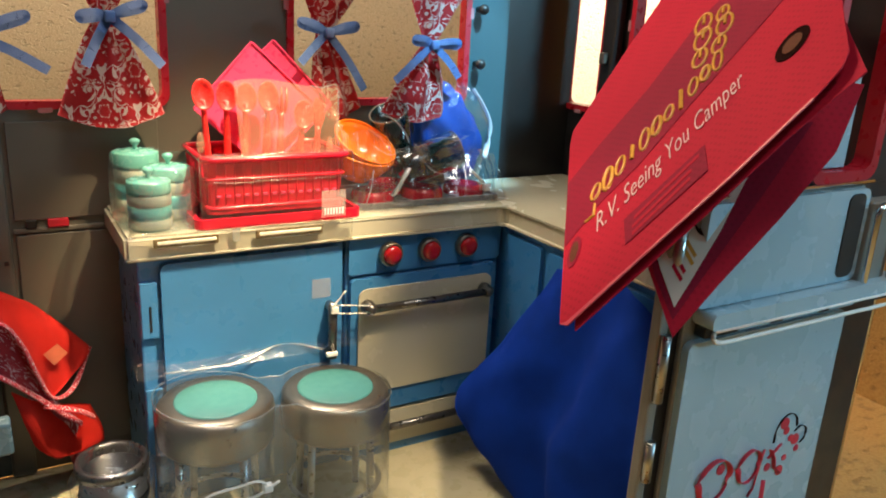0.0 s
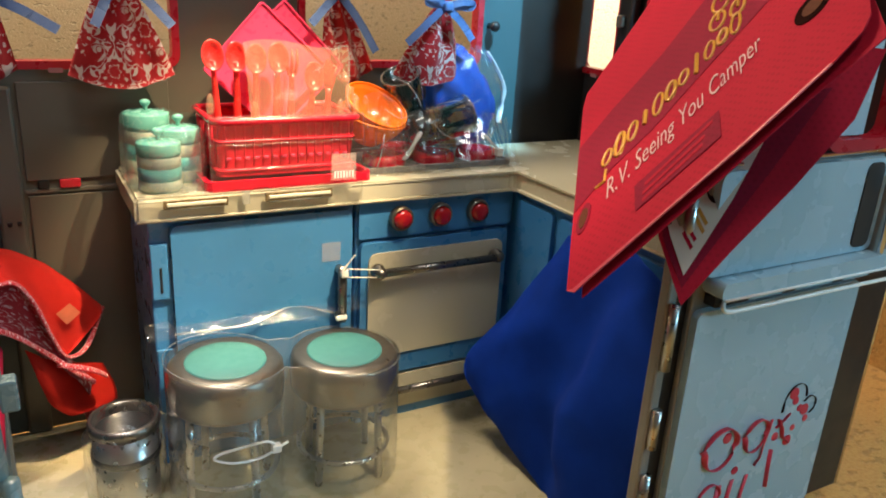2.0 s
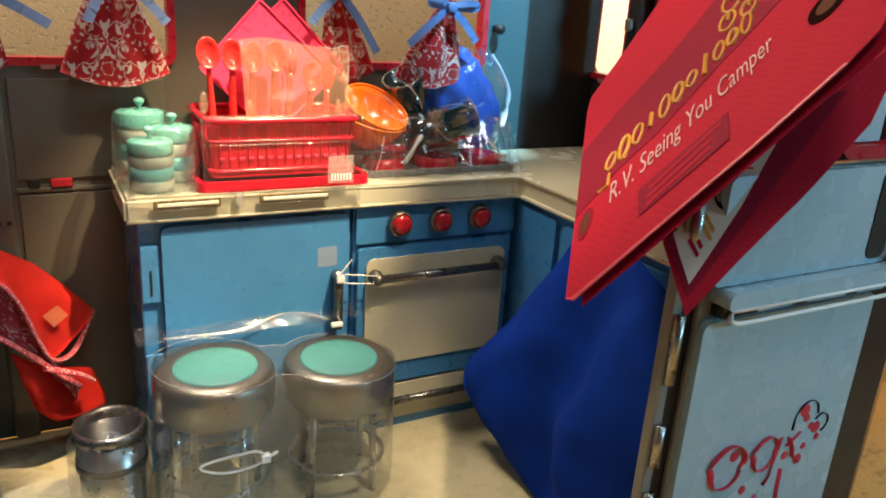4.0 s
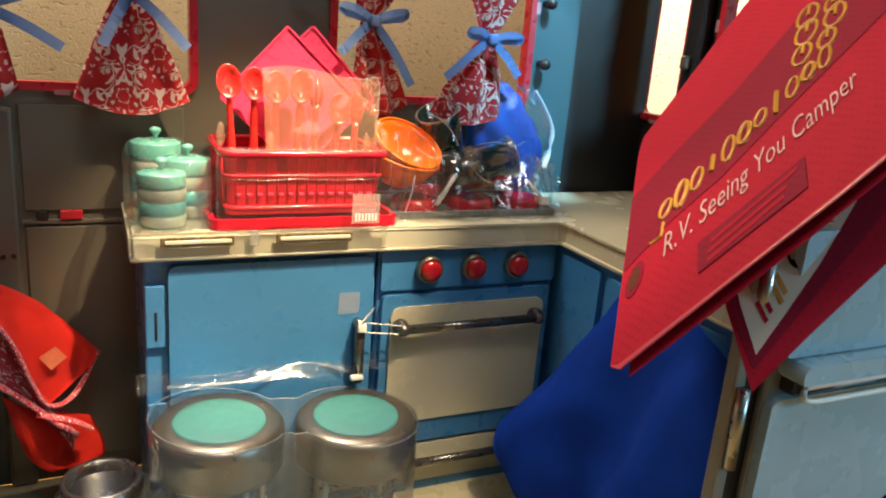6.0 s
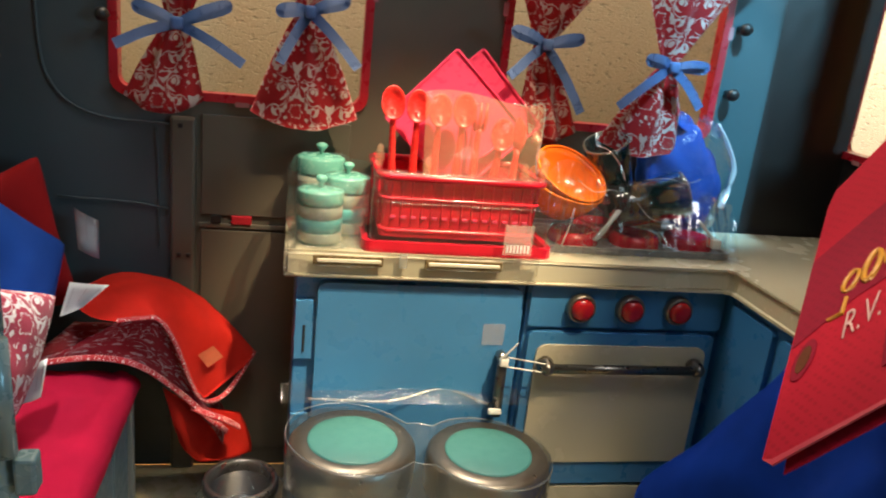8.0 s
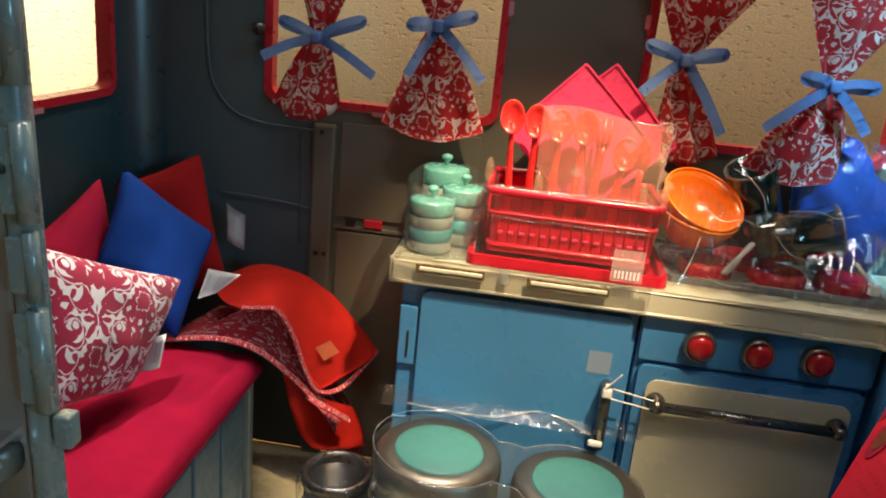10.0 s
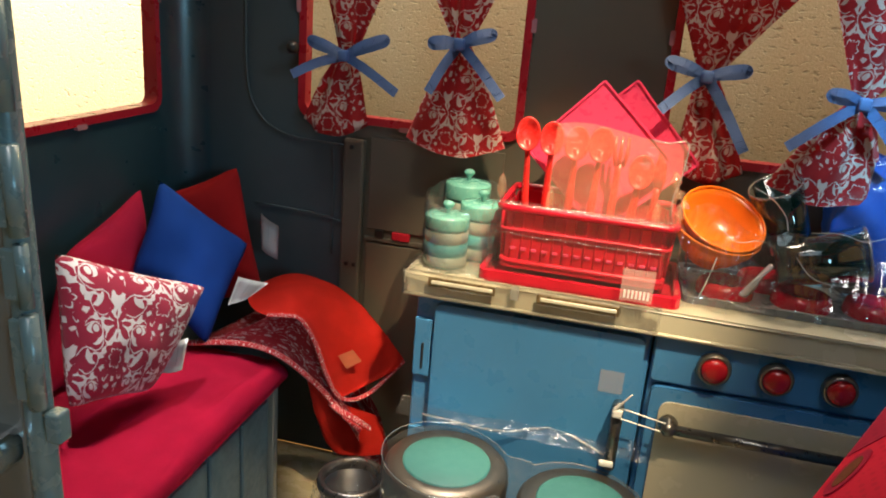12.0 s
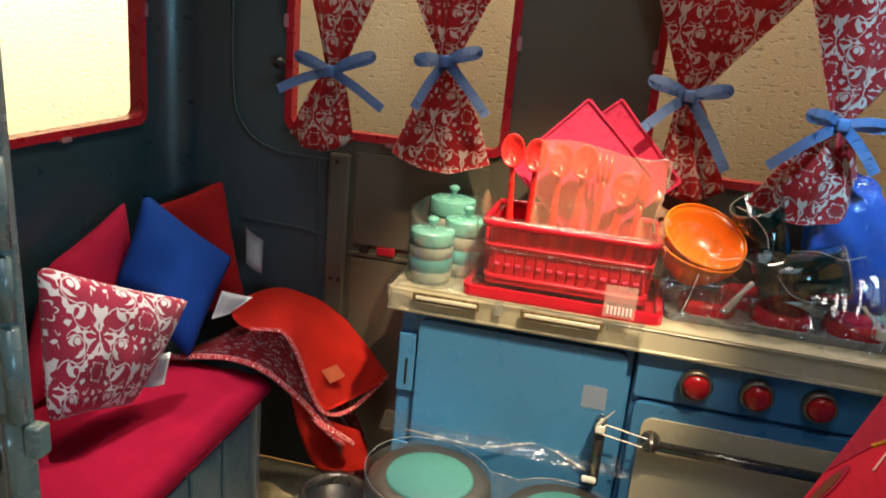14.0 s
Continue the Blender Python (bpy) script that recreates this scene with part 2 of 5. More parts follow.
GUN = plastic("gunmetal", (0.23, 0.205, 0.175), 0.34, 0.08, 25, 600, 0.01, metal=0.85)
BLACK = plastic("black_plastic", (0.012, 0.012, 0.013), 0.4, 0.2, 20, 900, 0.1)
KNOB_RED = plastic("knob_red", (0.42, 0.010, 0.015), 0.22, 0.15, 60, 1500, 0.05, coat=0.3)
MINT = plastic("mint_vinyl", (0.066, 0.240, 0.235), 0.45, 0.08, 25, 1500, 0.1)
MINT_JAR = plastic("mint_plastic", (0.14, 0.41, 0.35), 0.25, 0.1, 40, 1500, 0.06, coat=0.3)
TEAL_BAND = plastic("teal_band", (0.07, 0.36, 0.37), 0.3, 0.1, 40, 1500, 0.06)
STONE_BAND = plastic("stone_band", (0.32, 0.37, 0.30), 0.35, 0.1, 40, 1500, 0.06)
HANDLE = plastic("dark_steel", (0.17, 0.16, 0.15), 0.30, 0.1, 30, 600, 0.01, metal=0.9)
RED_CLEAR = clear("red_clear_plastic", (0.80, 0.02, 0.05), 0.12, 0.88, 0.45)
PINK_CLEAR = clear("pale_pink_plastic", (0.75, 0.35, 0.38), 0.2, 0.7, 0.3)
RED_RACK = plastic("red_rack_plastic", (0.56, 0.010, 0.028), 0.2, 0.15, 30, 900, 0.05, coat=0.4)
UTENSIL = plastic("coral_plastic", (0.82, 0.036, 0.028), 0.25, 0.15, 40, 900, 0.05, coat=0.3)
PINK = plastic("pink_plastic", (0.80, 0.06, 0.16), 0.3, 0.1, 30, 900, 0.05, coat=0.2)
ORANGE = plastic("orange_plastic", (0.85, 0.20, 0.008), 0.22, 0.1, 30, 900, 0.05, coat=0.3)
FILM = film("clear_film", (0.98, 0.98, 0.98), 0.05, 0.012, gain=1.5, crinkle=0.7)
SHELL = film("clear_shell", (0.92, 0.94, 0.94), 0.10, 0.13, (0.85, 0.90, 0.92), gain=3.0)
# peach veil colour holds the warm light that this film catches
BLISTER = film("warm_veil_blister", (1.0, 0.96, 0.92), 0.10, 0.13, (1.0, 0.64, 0.42), gain=1.6, crinkle=0.35, scale=40)
HAZE = film("hazy_shell", (0.95, 0.97, 0.97), 0.10, 0.07, (0.85, 0.90, 0.92), gain=2.6)
# strong white veil puts the glints of the bag's folds into the colour
FOLD = film("glint_fold", (0.95, 0.98, 1.0), 0.12, 0.38, (0.92, 0.96, 1.0), gain=2.6, crinkle=0.6)
BAG = film("crumpled_bag", (0.97, 0.98, 0.98), 0.09, 0.010, gain=2.6, crinkle=0.5, scale=60, most=0.5)
GLASS_DARK = film("smoky_clear", (0.40, 0.52, 0.50), 0.06, 0.10, (0.02, 0.12, 0.11), 0.12, gain=2.4)
RED_CLOTH = fabric("red_felt", (0.70, 0.026, 0.014))
CRIMSON = fabric("crimson_cotton", (0.56, 0.008, 0.055))
# cushion cottons darkened to carry the shade of the bed corner
CUSHION_CRIMSON = fabric("shaded_crimson_cotton", (0.40, 0.006, 0.042))
CUSHION_RED = fabric("shaded_red_cotton", (0.30, 0.005, 0.006))
BLUE_CLOTH = fabric("royal_blue_cotton", (0.006, 0.052, 0.30))
POUCH = fabric("pouch_blue", (0.006, 0.045, 0.26), 2600, 0.2, 0.2, 0.6)
NAVY = fabric("deep_blue_cloth", (0.004, 0.052, 0.46), sheen=0.05)
RIBBON = fabric("pale_blue_satin", (0.070, 0.125, 0.28), 1500, 0.2, 0.2, 0.45)
DAMASK = damask("red_damask", (0.50, 0.008, 0.014), (0.66, 0.55, 0.52), 0.056, fill=0.4)
DAMASK_SMALL = damask("red_damask_trim", (0.42, 0.008, 0.016), (0.60, 0.46, 0.46), 0.026, fill=3.4)
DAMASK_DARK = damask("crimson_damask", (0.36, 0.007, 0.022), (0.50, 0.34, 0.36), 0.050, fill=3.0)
DAMASK_BIG = damask("red_damask_cushion", (0.40, 0.010, 0.05), (0.74, 0.70, 0.70), 0.078, fill=0.0)
WHITE_TAG = plastic("white_satin", (0.68, 0.71, 0.72), 0.6, 0.06, 60, 1500, 0.1)
PRINT_GREY = plastic("grey_print", (0.55, 0.56, 0.57), 0.7, 0.1, 60)
ORANGE_TAG = plastic("orange_patch", (0.80, 0.24, 0.11), 0.7, 0.1, 80)
CARD_RED = card_stock("red_card", (0.35, 0.004, 0.022))
CARD_DEEP = card_stock("wine_card", (0.20, 0.003, 0.022))
INK_BLACK = card_stock("black_ink", (0.016, 0.006, 0.005))
INK_BROWN = card_stock("brown_ink", (0.090, 0.026, 0.010))
INK_BLACK.node_tree.nodes["Principled BSDF"].inputs["Specular IOR Level"].default_value = 0.0
CARD_PINK = plastic("pink_card_edge", (0.42, 0.028, 0.06), 0.4, 0.12, 14, 1800, 0.08)
CARD_BACK = plastic("cream_card", (0.55, 0.52, 0.44), 0.6, 0.1, 20)
GOLD = plastic("gold_ink", (0.46, 0.215, 0.014), 0.45, 0.15, 60)
SILVER_INK = plastic("silver_ink", (0.56, 0.36, 0.36), 0.5, 0.1, 60)
FRIDGE = plastic("pale_blue_enamel", (0.32, 0.45, 0.52), 0.26, 0.06, 6, 1500, 0.02, coat=0.25)
RED_INK = plastic("red_ink", (0.55, 0.02, 0.05), 0.4, 0.1, 60)
TRAY = plastic("grey_tray", (0.20, 0.20, 0.20), 0.3, 0.15, 30)
CRATE = plastic("slate_blue_panel", (0.10, 0.16, 0.19), 0.45, 0.25, 30, 900, 0.2)
WHITE_TIE = plastic("white_nylon", (0.75, 0.75, 0.72), 0.4, 0.05, 60)

# ---------- builders ----------
ORIGIN = {}


def thing(name, base, label, category, group="", kind=""):
    ob = new(name)
    ob.empty_display_size = 0.02
    ob.location = base
    tagged(ob, label, category, group, kind)
    ORIGIN[ob.name] = Vector(base)
    return ob


def part(name, bm, material, parent=None, label="", smooth=False):
    """One mesh, built in world places, under its thing or part."""
    o = ORIGIN.get(parent.name, Vector()) if parent else Vector()
    if o.length:
        bmesh.ops.translate(bm, vec=-o, verts=bm.verts)
    me = bpy.data.meshes.new(name)
    bmesh.ops.recalc_face_normals(bm, faces=bm.faces)
    bm.to_mesh(me)
    bm.free()
    me.materials.append(material)
    if smooth:
        me.shade_smooth()
    ob = new(name, me)
    ob.parent = parent
    ORIGIN[ob.name] = o
    return tagged(ob, label)


def single(name, bm, material, label, category, kind="", smooth=False, group=""):
    ob = part(name, bm, material, None, label, smooth)
    return tagged(ob, label, category, group, kind)


def box(x0, x1, y0, y1, z0, z1, bev=0.0015, seg=2, bm=None, m=None):
    b = bmesh.new()
    bmesh.ops.create_cube(b, size=1)
    bmesh.ops.transform(b, matrix=Matrix.LocRotScale(((x0 + x1) / 2, (y0 + y1) / 2, (z0 + z1) / 2), None, (x1 - x0, y1 - y0, z1 - z0)), verts=b.verts)
    if bev:
        bmesh.ops.bevel(b, geom=b.edges, offset=min(bev, 0.45 * min(x1 - x0, y1 - y0, z1 - z0)), segments=seg, affect="EDGES", profile=0.5)
    if m is not None:
        bmesh.ops.transform(b, matrix=m, verts=b.verts)
    return join(bm, b)


def join(bm, b):
    if bm is None:
        return b
    me = bpy.data.meshes.new("t")
    b.to_mesh(me)
    b.free()
    bm.from_mesh(me)
    bpy.data.meshes.remove(me)
    return bm


def lathe(profile, m=None, seg=36, bm=None):
    """Turns (radius, height) pairs round z, then places them by m."""
    b = bmesh.new()
    rings = []
    for r, z in profile:
        if r < 1e-6:
            rings.append([b.verts.new((0, 0, z))])
        else:
            rings.append([b.verts.new((r * math.cos(2 * math.pi * k / seg), r * math.sin(2 * math.pi * k / seg), z)) for k in range(seg)])
    for p, q in zip(rings, rings[1:]):
        for k in range(seg):
            j = (k + 1) % seg
            f = [p[k % len(p)], p[j % len(p)], q[j % len(q)], q[k % len(q)]]
            f = list(dict.fromkeys(f))
            if len(f) > 2:
                b.faces.new(f)
    if m is not None:
        bmesh.ops.transform(b, matrix=m, verts=b.verts)
    return join(bm, b)


def tube(points, r, seg=10, closed=False, bm=None, flat=1.0):
    b = bmesh.new()
    pts = [Vector(p) for p in points]
    n = len(pts)
    rings = []
    up = Vector((0.13, 0.21, 1)).normalized()
    for i, p in enumerate(pts):
        a = pts[i - 1] if i or closed else p
        c = pts[(i + 1) % n] if i < n - 1 or closed else p
        d = (c - a).normalized()
        s = d.cross(up)
        s = s.normalized() if s.length > 1e-4 else Vector((1, 0, 0))
        w = d.cross(s)
        rr = r[i] if isinstance(r, (list, tuple)) else r
        rings.append([b.verts.new(p + s * (rr * math.cos(2 * math.pi * k / seg)) + w * (rr * flat * math.sin(2 * math.pi * k / seg))) for k in range(seg)])
    for i in range(n if closed else n - 1):
        p, q = rings[i], rings[(i + 1) % n]
        for k in range(seg):
            b.faces.new((p[k], p[(k + 1) % seg], q[(k + 1) % seg], q[k]))
    if not closed:
        b.faces.new(rings[0])
        b.faces.new(rings[-1])
    return join(bm, b)


def smooth_line(points, steps=6, closed=False):
    """A Catmull-Rom line through points."""
    p = [Vector(q) for q in points]
    n = len(p)
    out = []
    for i in range(n if closed else n - 1):
        a = p[i - 1] if i or closed else p[0] * 2 - p[1]
        b, c = p[i], p[(i + 1) % n]
        d = p[(i + 2) % n] if i < n - 2 or closed else c * 2 - b
        for k in range(steps):
            t = k / steps
            out.append(0.5 * (2 * b + (c - a) * t + (2 * a - 5 * b + 4 * c - d) * t * t + (3 * b - a - 3 * c + d) * t ** 3))
    if not closed:
        out.append(p[-1])
    return out


def rrect(a0, a1, b0, b1, r, seg=5):
    pts = []
    for ca, cb, s in ((a1 - r, b1 - r, 0), (a0 + r, b1 - r, 90), (a0 + r, b0 + r, 180), (a1 - r, b0 + r, 270)):
        for k in range(seg + 1):
            t = radians(s + 90 * k / seg)
            pts.append((ca + r * math.cos(t), cb + r * math.sin(t)))
    return pts


def prism(outer, inner, place, d0, d1, bm=None):
    """A flat outline (with a hole of as many points) made thick; place(a, b, d) gives the world point."""
    b = bmesh.new()
    n = len(outer)
    o0, o1 = ([b.verts.new(place(*p, d)) for p in outer] for d in (d0, d1))
    for k in range(n):
        b.faces.new((o0[k], o0[(k + 1) % n], o1[(k + 1) % n], o1[k]))
    if inner:
        i0, i1 = ([b.verts.new(place(*p, d)) for p in inner] for d in (d0, d1))
        for k in range(n):
            j = (k + 1) % n
            b.faces.new((i0[j], i0[k], i1[k], i1[j]))
            b.faces.new((o0[j], o0[k], i0[k], i0[j]))
            b.faces.new((o1[k], o1[j], i1[j], i1[k]))
    else:
        b.faces.new(list(reversed(o0)))
        b.faces.new(o1)
    return join(bm, b)


def on_y(a, b, d): return (a, d, b)
def on_x(a, b, d): return (d, a, b)
def on_z(a, b, d): return (a, b, d)


def sheet(f, nu, nv, thick=0.0, su=1.0, sv=1.0, bm=None, flat=False):
    """Cloth: f(u, v) gives the place; su, sv its size for the print, which flat lays straight across the folds."""
    b = bmesh.new()
    uvl = b.loops.layers.uv.new("UVMap")
    g = [[b.verts.new(f(i / nu, j / nv)) for j in range(nv + 1)] for i in range(nu + 1)]
    for i in range(nu):
        for j in range(nv):
            face = b.faces.new((g[i][j], g[i + 1][j], g[i + 1][j + 1], g[i][j + 1]))
            for loop, (p, q) in zip(face.loops, ((i, j), (i + 1, j), (i + 1, j + 1), (i, j + 1))):
                loop[uvl].uv = (loop.vert.co.x, loop.vert.co.z) if flat else (p / nu * su, q / nv * sv)
    if thick:
        bmesh.ops.solidify(b, geom=b.faces[:], thickness=thick)
    return join(bm, b)


def axis_pose(p, q):
    """z from p towards q, at p."""
    return Matrix.Translation(p) @ (Vector(q) - Vector(p)).to_track_quat("Z", "Y").to_matrix().to_4x4()

# ---------- the setting ----------
Z0 = -0.02          # the camper's floor
YB = 0.12           # back wall
XL, XR = -0.285, 0.56
YF = -0.29          # front opening
TOP = 0.62


def holed(a0, a1, b0, b1, holes, place, d0, d1):
    """A wall of blocks round rectangular holes, listed along a."""
    bm = None
    cuts = sorted({a0, a1, *[h[0] for h in holes], *[h[1] for h in holes]})
    for p, q in zip(cuts, cuts[1:]):
        hs = [h for h in holes if h[0] < (p + q) / 2 < h[1]]
        spans = [(b0, hs[0][2]), (hs[0][3], b1)] if hs else [(b0, b1)]
        for s, e in spans:
            bm = prism([(p, s), (q, s), (q, e), (p, e)], None, place, d0, d1, bm)
    bmesh.ops.remove_doubles(bm, verts=bm.verts, dist=1e-5)
    return bm


W1, W2 = (-0.150, 0.058, 0.349, 0.545), (0.186, 0.396, 0.349, 0.545)
WR1, WR2 = (0.064, 0.131, 0.342, 0.545), (-0.20, 0.015, 0.342, 0.545)
WL = (-0.14, 0.079, 0.345, 0.545)
RC = 0.034

floor = single("floor", box(XL, XR, YF, YB, Z0 - 0.012, Z0, 0.002), FLOOR_M, "glossy ivory moulded plastic floor of the toy camper", "floor", "structure")
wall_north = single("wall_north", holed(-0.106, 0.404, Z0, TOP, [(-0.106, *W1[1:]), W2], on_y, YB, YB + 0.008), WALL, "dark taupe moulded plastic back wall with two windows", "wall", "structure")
# back wall cut in sections so that light and shade can be coloured in
single("wall_north_lit_strip", holed(0.404, 0.456, Z0, TOP, [], on_y, YB, YB + 0.008), WALL_COOL_LIT, "plastic strip of the back wall beside the window, cool light in its colour", "wall", "structure")
single("wall_north_bed", holed(XL + RC, -0.106, Z0, TOP, [(W1[0], -0.106, *W1[2:])], on_y, YB, YB + 0.008), WALL_COOL_DIM, "moulded plastic back wall beside the bed, cool dim light in its colour", "wall", "structure")
wall_west = single("wall_west", holed(YF, YB - RC, Z0, TOP, [WL], on_x, XL - 0.008, XL), WALL_COOL_SHADE, "plastic end wall with one red-framed window, cool shade in its colour", "wall", "structure")
wall_east = single("wall_east", holed(YF, YB + 0.012, Z0, TOP, [WR1, WR2], on_x, XR, XR + 0.008), WALL_DARK, "plastic end wall with a split window, darkened for shade", "wall", "structure")
skin = lambda r: (lambda u, v: (XL + RC - r * math.sin(u * math.pi / 2), YB - RC + r * math.cos(u * math.pi / 2), Z0 + (TOP - Z0) * v))
single("wall_corner", sheet(skin(RC), 20, 4, bm=sheet(skin(RC + 0.008), 20, 4)), WALL_COOL_SHADE, "rounded plastic corner where back and end wall meet, cool shade in its colour", "wall", "structure", True)
single("wall_corner", box(0.456, XR, YB, YB + 0.008, Z0, TOP, 0), WALL_DARK, "plastic corner between back and end wall, darkened for shade", "wall", "structure")


def window(name, hole, place, d, out, label):
    a0, a1, b0, b1 = hole
    w = thing(name, place((a0 + a1) / 2, b0, d), label, "window", "camper windows", "structure")
    f = prism(rrect(a0 - 0.005, a1 + 0.005, b0 - 0.005, b1 + 0.005, 0.014), rrect(a0 + 0.0022, a1 - 0.0022, b0 + 0.0022, b1 - 0.0022, 0.009), place, d - out * 0.004, d + out * 0.010)
    bmesh.ops.bevel(f, geom=[e for e in f.edges if len(e.link_faces) == 2 and e.calc_face_angle(0) > 1.2], offset=0.0012, segments=2, affect="EDGES")
    part("window_frame", f, RED_FRAME, w, "glossy red plastic frame")
    am, bm_ = (a0 + a1) / 2, (b0 + b1) / 2
    for ca, cb, ha, hb in ((am, b0 - 0.0058, 0.006, 0.0022), (a0 - 0.0058, bm_, 0.0022, 0.006), (a1 + 0.0058, bm_, 0.0022, 0.006)):
        part("clip", prism(rrect(ca - ha, ca + ha, cb - hb, cb + hb, 0.001, 3), None, place, d - out * 0.0045, d - out * 0.001), PINK_CLEAR, w, "small pale plastic clip")
    return w


window("window_1", W1, on_y, YB, 1, "open camper window in a red rounded frame")
window("window_2", W2, on_y, YB, 1, "open camper window in a red rounded frame above the hob")
window("window_3", WL, on_x, XL, -1, "bright end window in a red rounded frame")
window("window_4", WR1, on_x, XR, 1, "narrow pane of the split end window in a red frame")
window("window_5", WR2, on_x, XR, 1, "wide pane of the split end window in a red frame")

# mouldings of the back wall
rib = thing("wall_moulding", (-0.094, YB, Z0), "raised plastic seam with red clip on the back wall", "moulding", "", "structure")
part("post", box(-0.106, -0.084, YB - 0.008, YB - 0.001, Z0, 0.330, 0.003), WALL, rib)
part("rail", box(-0.082, -0.004, YB - 0.004, YB - 0.001, 0.2300, 0.2345, 0.001), WALL, rib)
part("panel", box(-0.080, 0.05, YB - 0.003, YB - 0.001, 0.242, 0.333, 0.0012), WALL, rib)
part("panel", box(-0.080, 0.05, YB - 0.003, YB - 0.001, 0.0, 0.228, 0.0012), WALL, rib)
part("red_clip", box(-0.053, -0.035, YB - 0.006, YB - 0.002, 0.2345, 0.2425, 0.001), RED_FRAME, rib, "small red plastic clip")
part("slot", box(-0.071, -0.062, YB - 0.0055, YB - 0.002, 0.2345, 0.2425, 0.001), BLACK, rib, "black slot")
for x, z in ((-0.097, 0.322), (-0.090, 0.204), (-0.098, 0.204)):
    part("screw_hole", box(x - 0.002, x + 0.002, YB - 0.0092, YB - 0.007, z - 0.002, z + 0.002, 0.0006), BLACK, rib)
edge = smooth_line([(-0.210, YB - 0.003, 0.52), (-0.210, YB - 0.003, 0.39), (-0.198, YB - 0.003, 0.345), (-0.165, YB - 0.003, 0.325), (-0.104, YB - 0.003, 0.322)], 6)
part("edge", tube(edge, 0.0018, 8, flat=0.6), WALL_COOL_DIM, rib, smooth=True)
part("recess_edge", tube(smooth_line([(-0.20, YB - 0.003, 0.252), (-0.14, YB - 0.003, 0.250), (-0.108, YB - 0.003, 0.246)], 4), 0.0011, 8), WALL_COOL_DIM, rib, smooth=True)
part("recess_edge", tube(smooth_line([(-0.118, YB - 0.003, 0.318), (-0.116, YB - 0.003, 0.28), (-0.116, YB - 0.003, 0.21)], 4), 0.0008, 8), WALL_COOL_DIM, rib, smooth=True)


def peg(x, y, z, to):
    b = lathe([(0, 0), (0.0035, 0), (0.0035, 0.008), (0.0055, 0.010), (0.006, 0.014), (0.004, 0.018), (0, 0.019)], axis_pose((x, y, z), to), 14)
    return single("wall_peg", b, BLACK, "small black rounded peg on the wall", "peg", "structure", True, "wall pegs")


for x, z in ((0.412, 0.391), (0.412, 0.452), (-0.158, 0.409), (-0.158, 0.475)):
    peg(x, YB + 0.001, z, (x, 0, z))

# split end window: dark post and latch
mul = thing("window_post", (XR, 0.043, 0.33), "black post with latch between the end window panes", "post", "", "structure")
part("post", box(XR - 0.016, XR - 0.002, 0.030, 0.052, 0.335, 0.55, 0.003), BLACK, mul)
part("latch", box(XR - 0.024, XR - 0.015, 0.038, 0.046, 0.398, 0.412, 0.002), GUN, mul, "small grey latch")

# unseen roof pieces added to shade both ends; the middle stands open
single("roof", box(XL - 0.008, -0.170, YF, YB + 0.008, TOP + 0.0005, TOP + 0.010, 0), WALL_DARK, "unseen roof piece added to shade the bed end", "roof", "structure")
single("roof", box(0.446, XR + 0.008, YF, YB + 0.008, TOP + 0.0005, TOP + 0.010, 0), WALL_DARK, "unseen roof piece added to shade the far end", "roof", "structure")

# surroundings: stucco walls, shelf, shop
single("ground", box(-3, 3, -3, 3, Z0 - 0.10, Z0 - 0.0125, 0), BROWN_STUCCO, "brown textured display shelf under the camper", "ground", "structure")
single("backdrop_wall", box(-0.72, 1.0, 0.30, 0.34, Z0 - 0.0124, 1.4, 0), STUCCO, "tan rough stucco wall behind the camper", "wall", "structure")
single("side_wall", box(-0.72, -0.66, -0.45, 0.2995, Z0 - 0.0124, 1.4, 0), STUCCO, "tan rough stucco side wall", "wall", "structure")
single("side_wall", box(0.92, 1.0, -0.60, 0.2995, Z0 - 0.0124, 1.4, 0), BROWN_STUCCO, "brown rough stucco side wall", "wall", "structure")
single("shop_wall", box(-3, 3, -3.1, -3, Z0, 2.8, 0), SHOP, "plain far wall of the shop", "wall", "structure")
single("shop_wall", box(-3.1, -3, -3, 3, Z0, 2.8, 0), SHOP, "plain side wall of the shop", "wall", "structure")
single("shop_wall", box(3, 3.1, -3, 3, Z0, 2.8, 0), SHOP, "plain side wall of the shop", "wall", "structure")
single("shop_wall", box(-3, 3, 3, 3.1, Z0, 2.8, 0), SHOP, "plain rear wall of the shop", "wall", "structure")
single("ceiling", box(-3, 3, -3, 3, 2.8, 2.9, 0), SHOP, "plain pale shop ceiling", "ceiling", "structure")

# ---------- kitchen ----------
CT = 0.252          # worktop height
unit = thing("sink_cabinet", (0.10, 0.05, Z0), "sky blue toy kitchen cabinet with a plain door", "cabinet")
part("body", box(0.006, 0.199, 0.006, YB - 0.004, Z0, 0.2295, 0.002), BLUE, unit)
door = part("door", prism(rrect(0.024, 0.194, 0.02, 0.2245, 0.007), None, on_y, -0.002, 0.005), BLUE, unit)
part("hinge", box(0.0065, 0.0215, 0.0015, 0.0055, 0.155, 0.208, 0.0012), BLUE, unit, "blue raised hinge block")
part("hinge", box(0.0065, 0.0215, 0.0015, 0.0055, 0.035, 0.105, 0.0012), BLUE, unit, "blue raised hinge block")
part("slot", box(0.0135, 0.0155, 0.0005, 0.0025, 0.162, 0.186, 0.0005), BLACK, unit)
part("handle", tube([(0.181, -0.012, 0.168), (0.181, -0.012, 0.112)], 0.0045, 14), HANDLE, door, "dull steel bar handle", True)
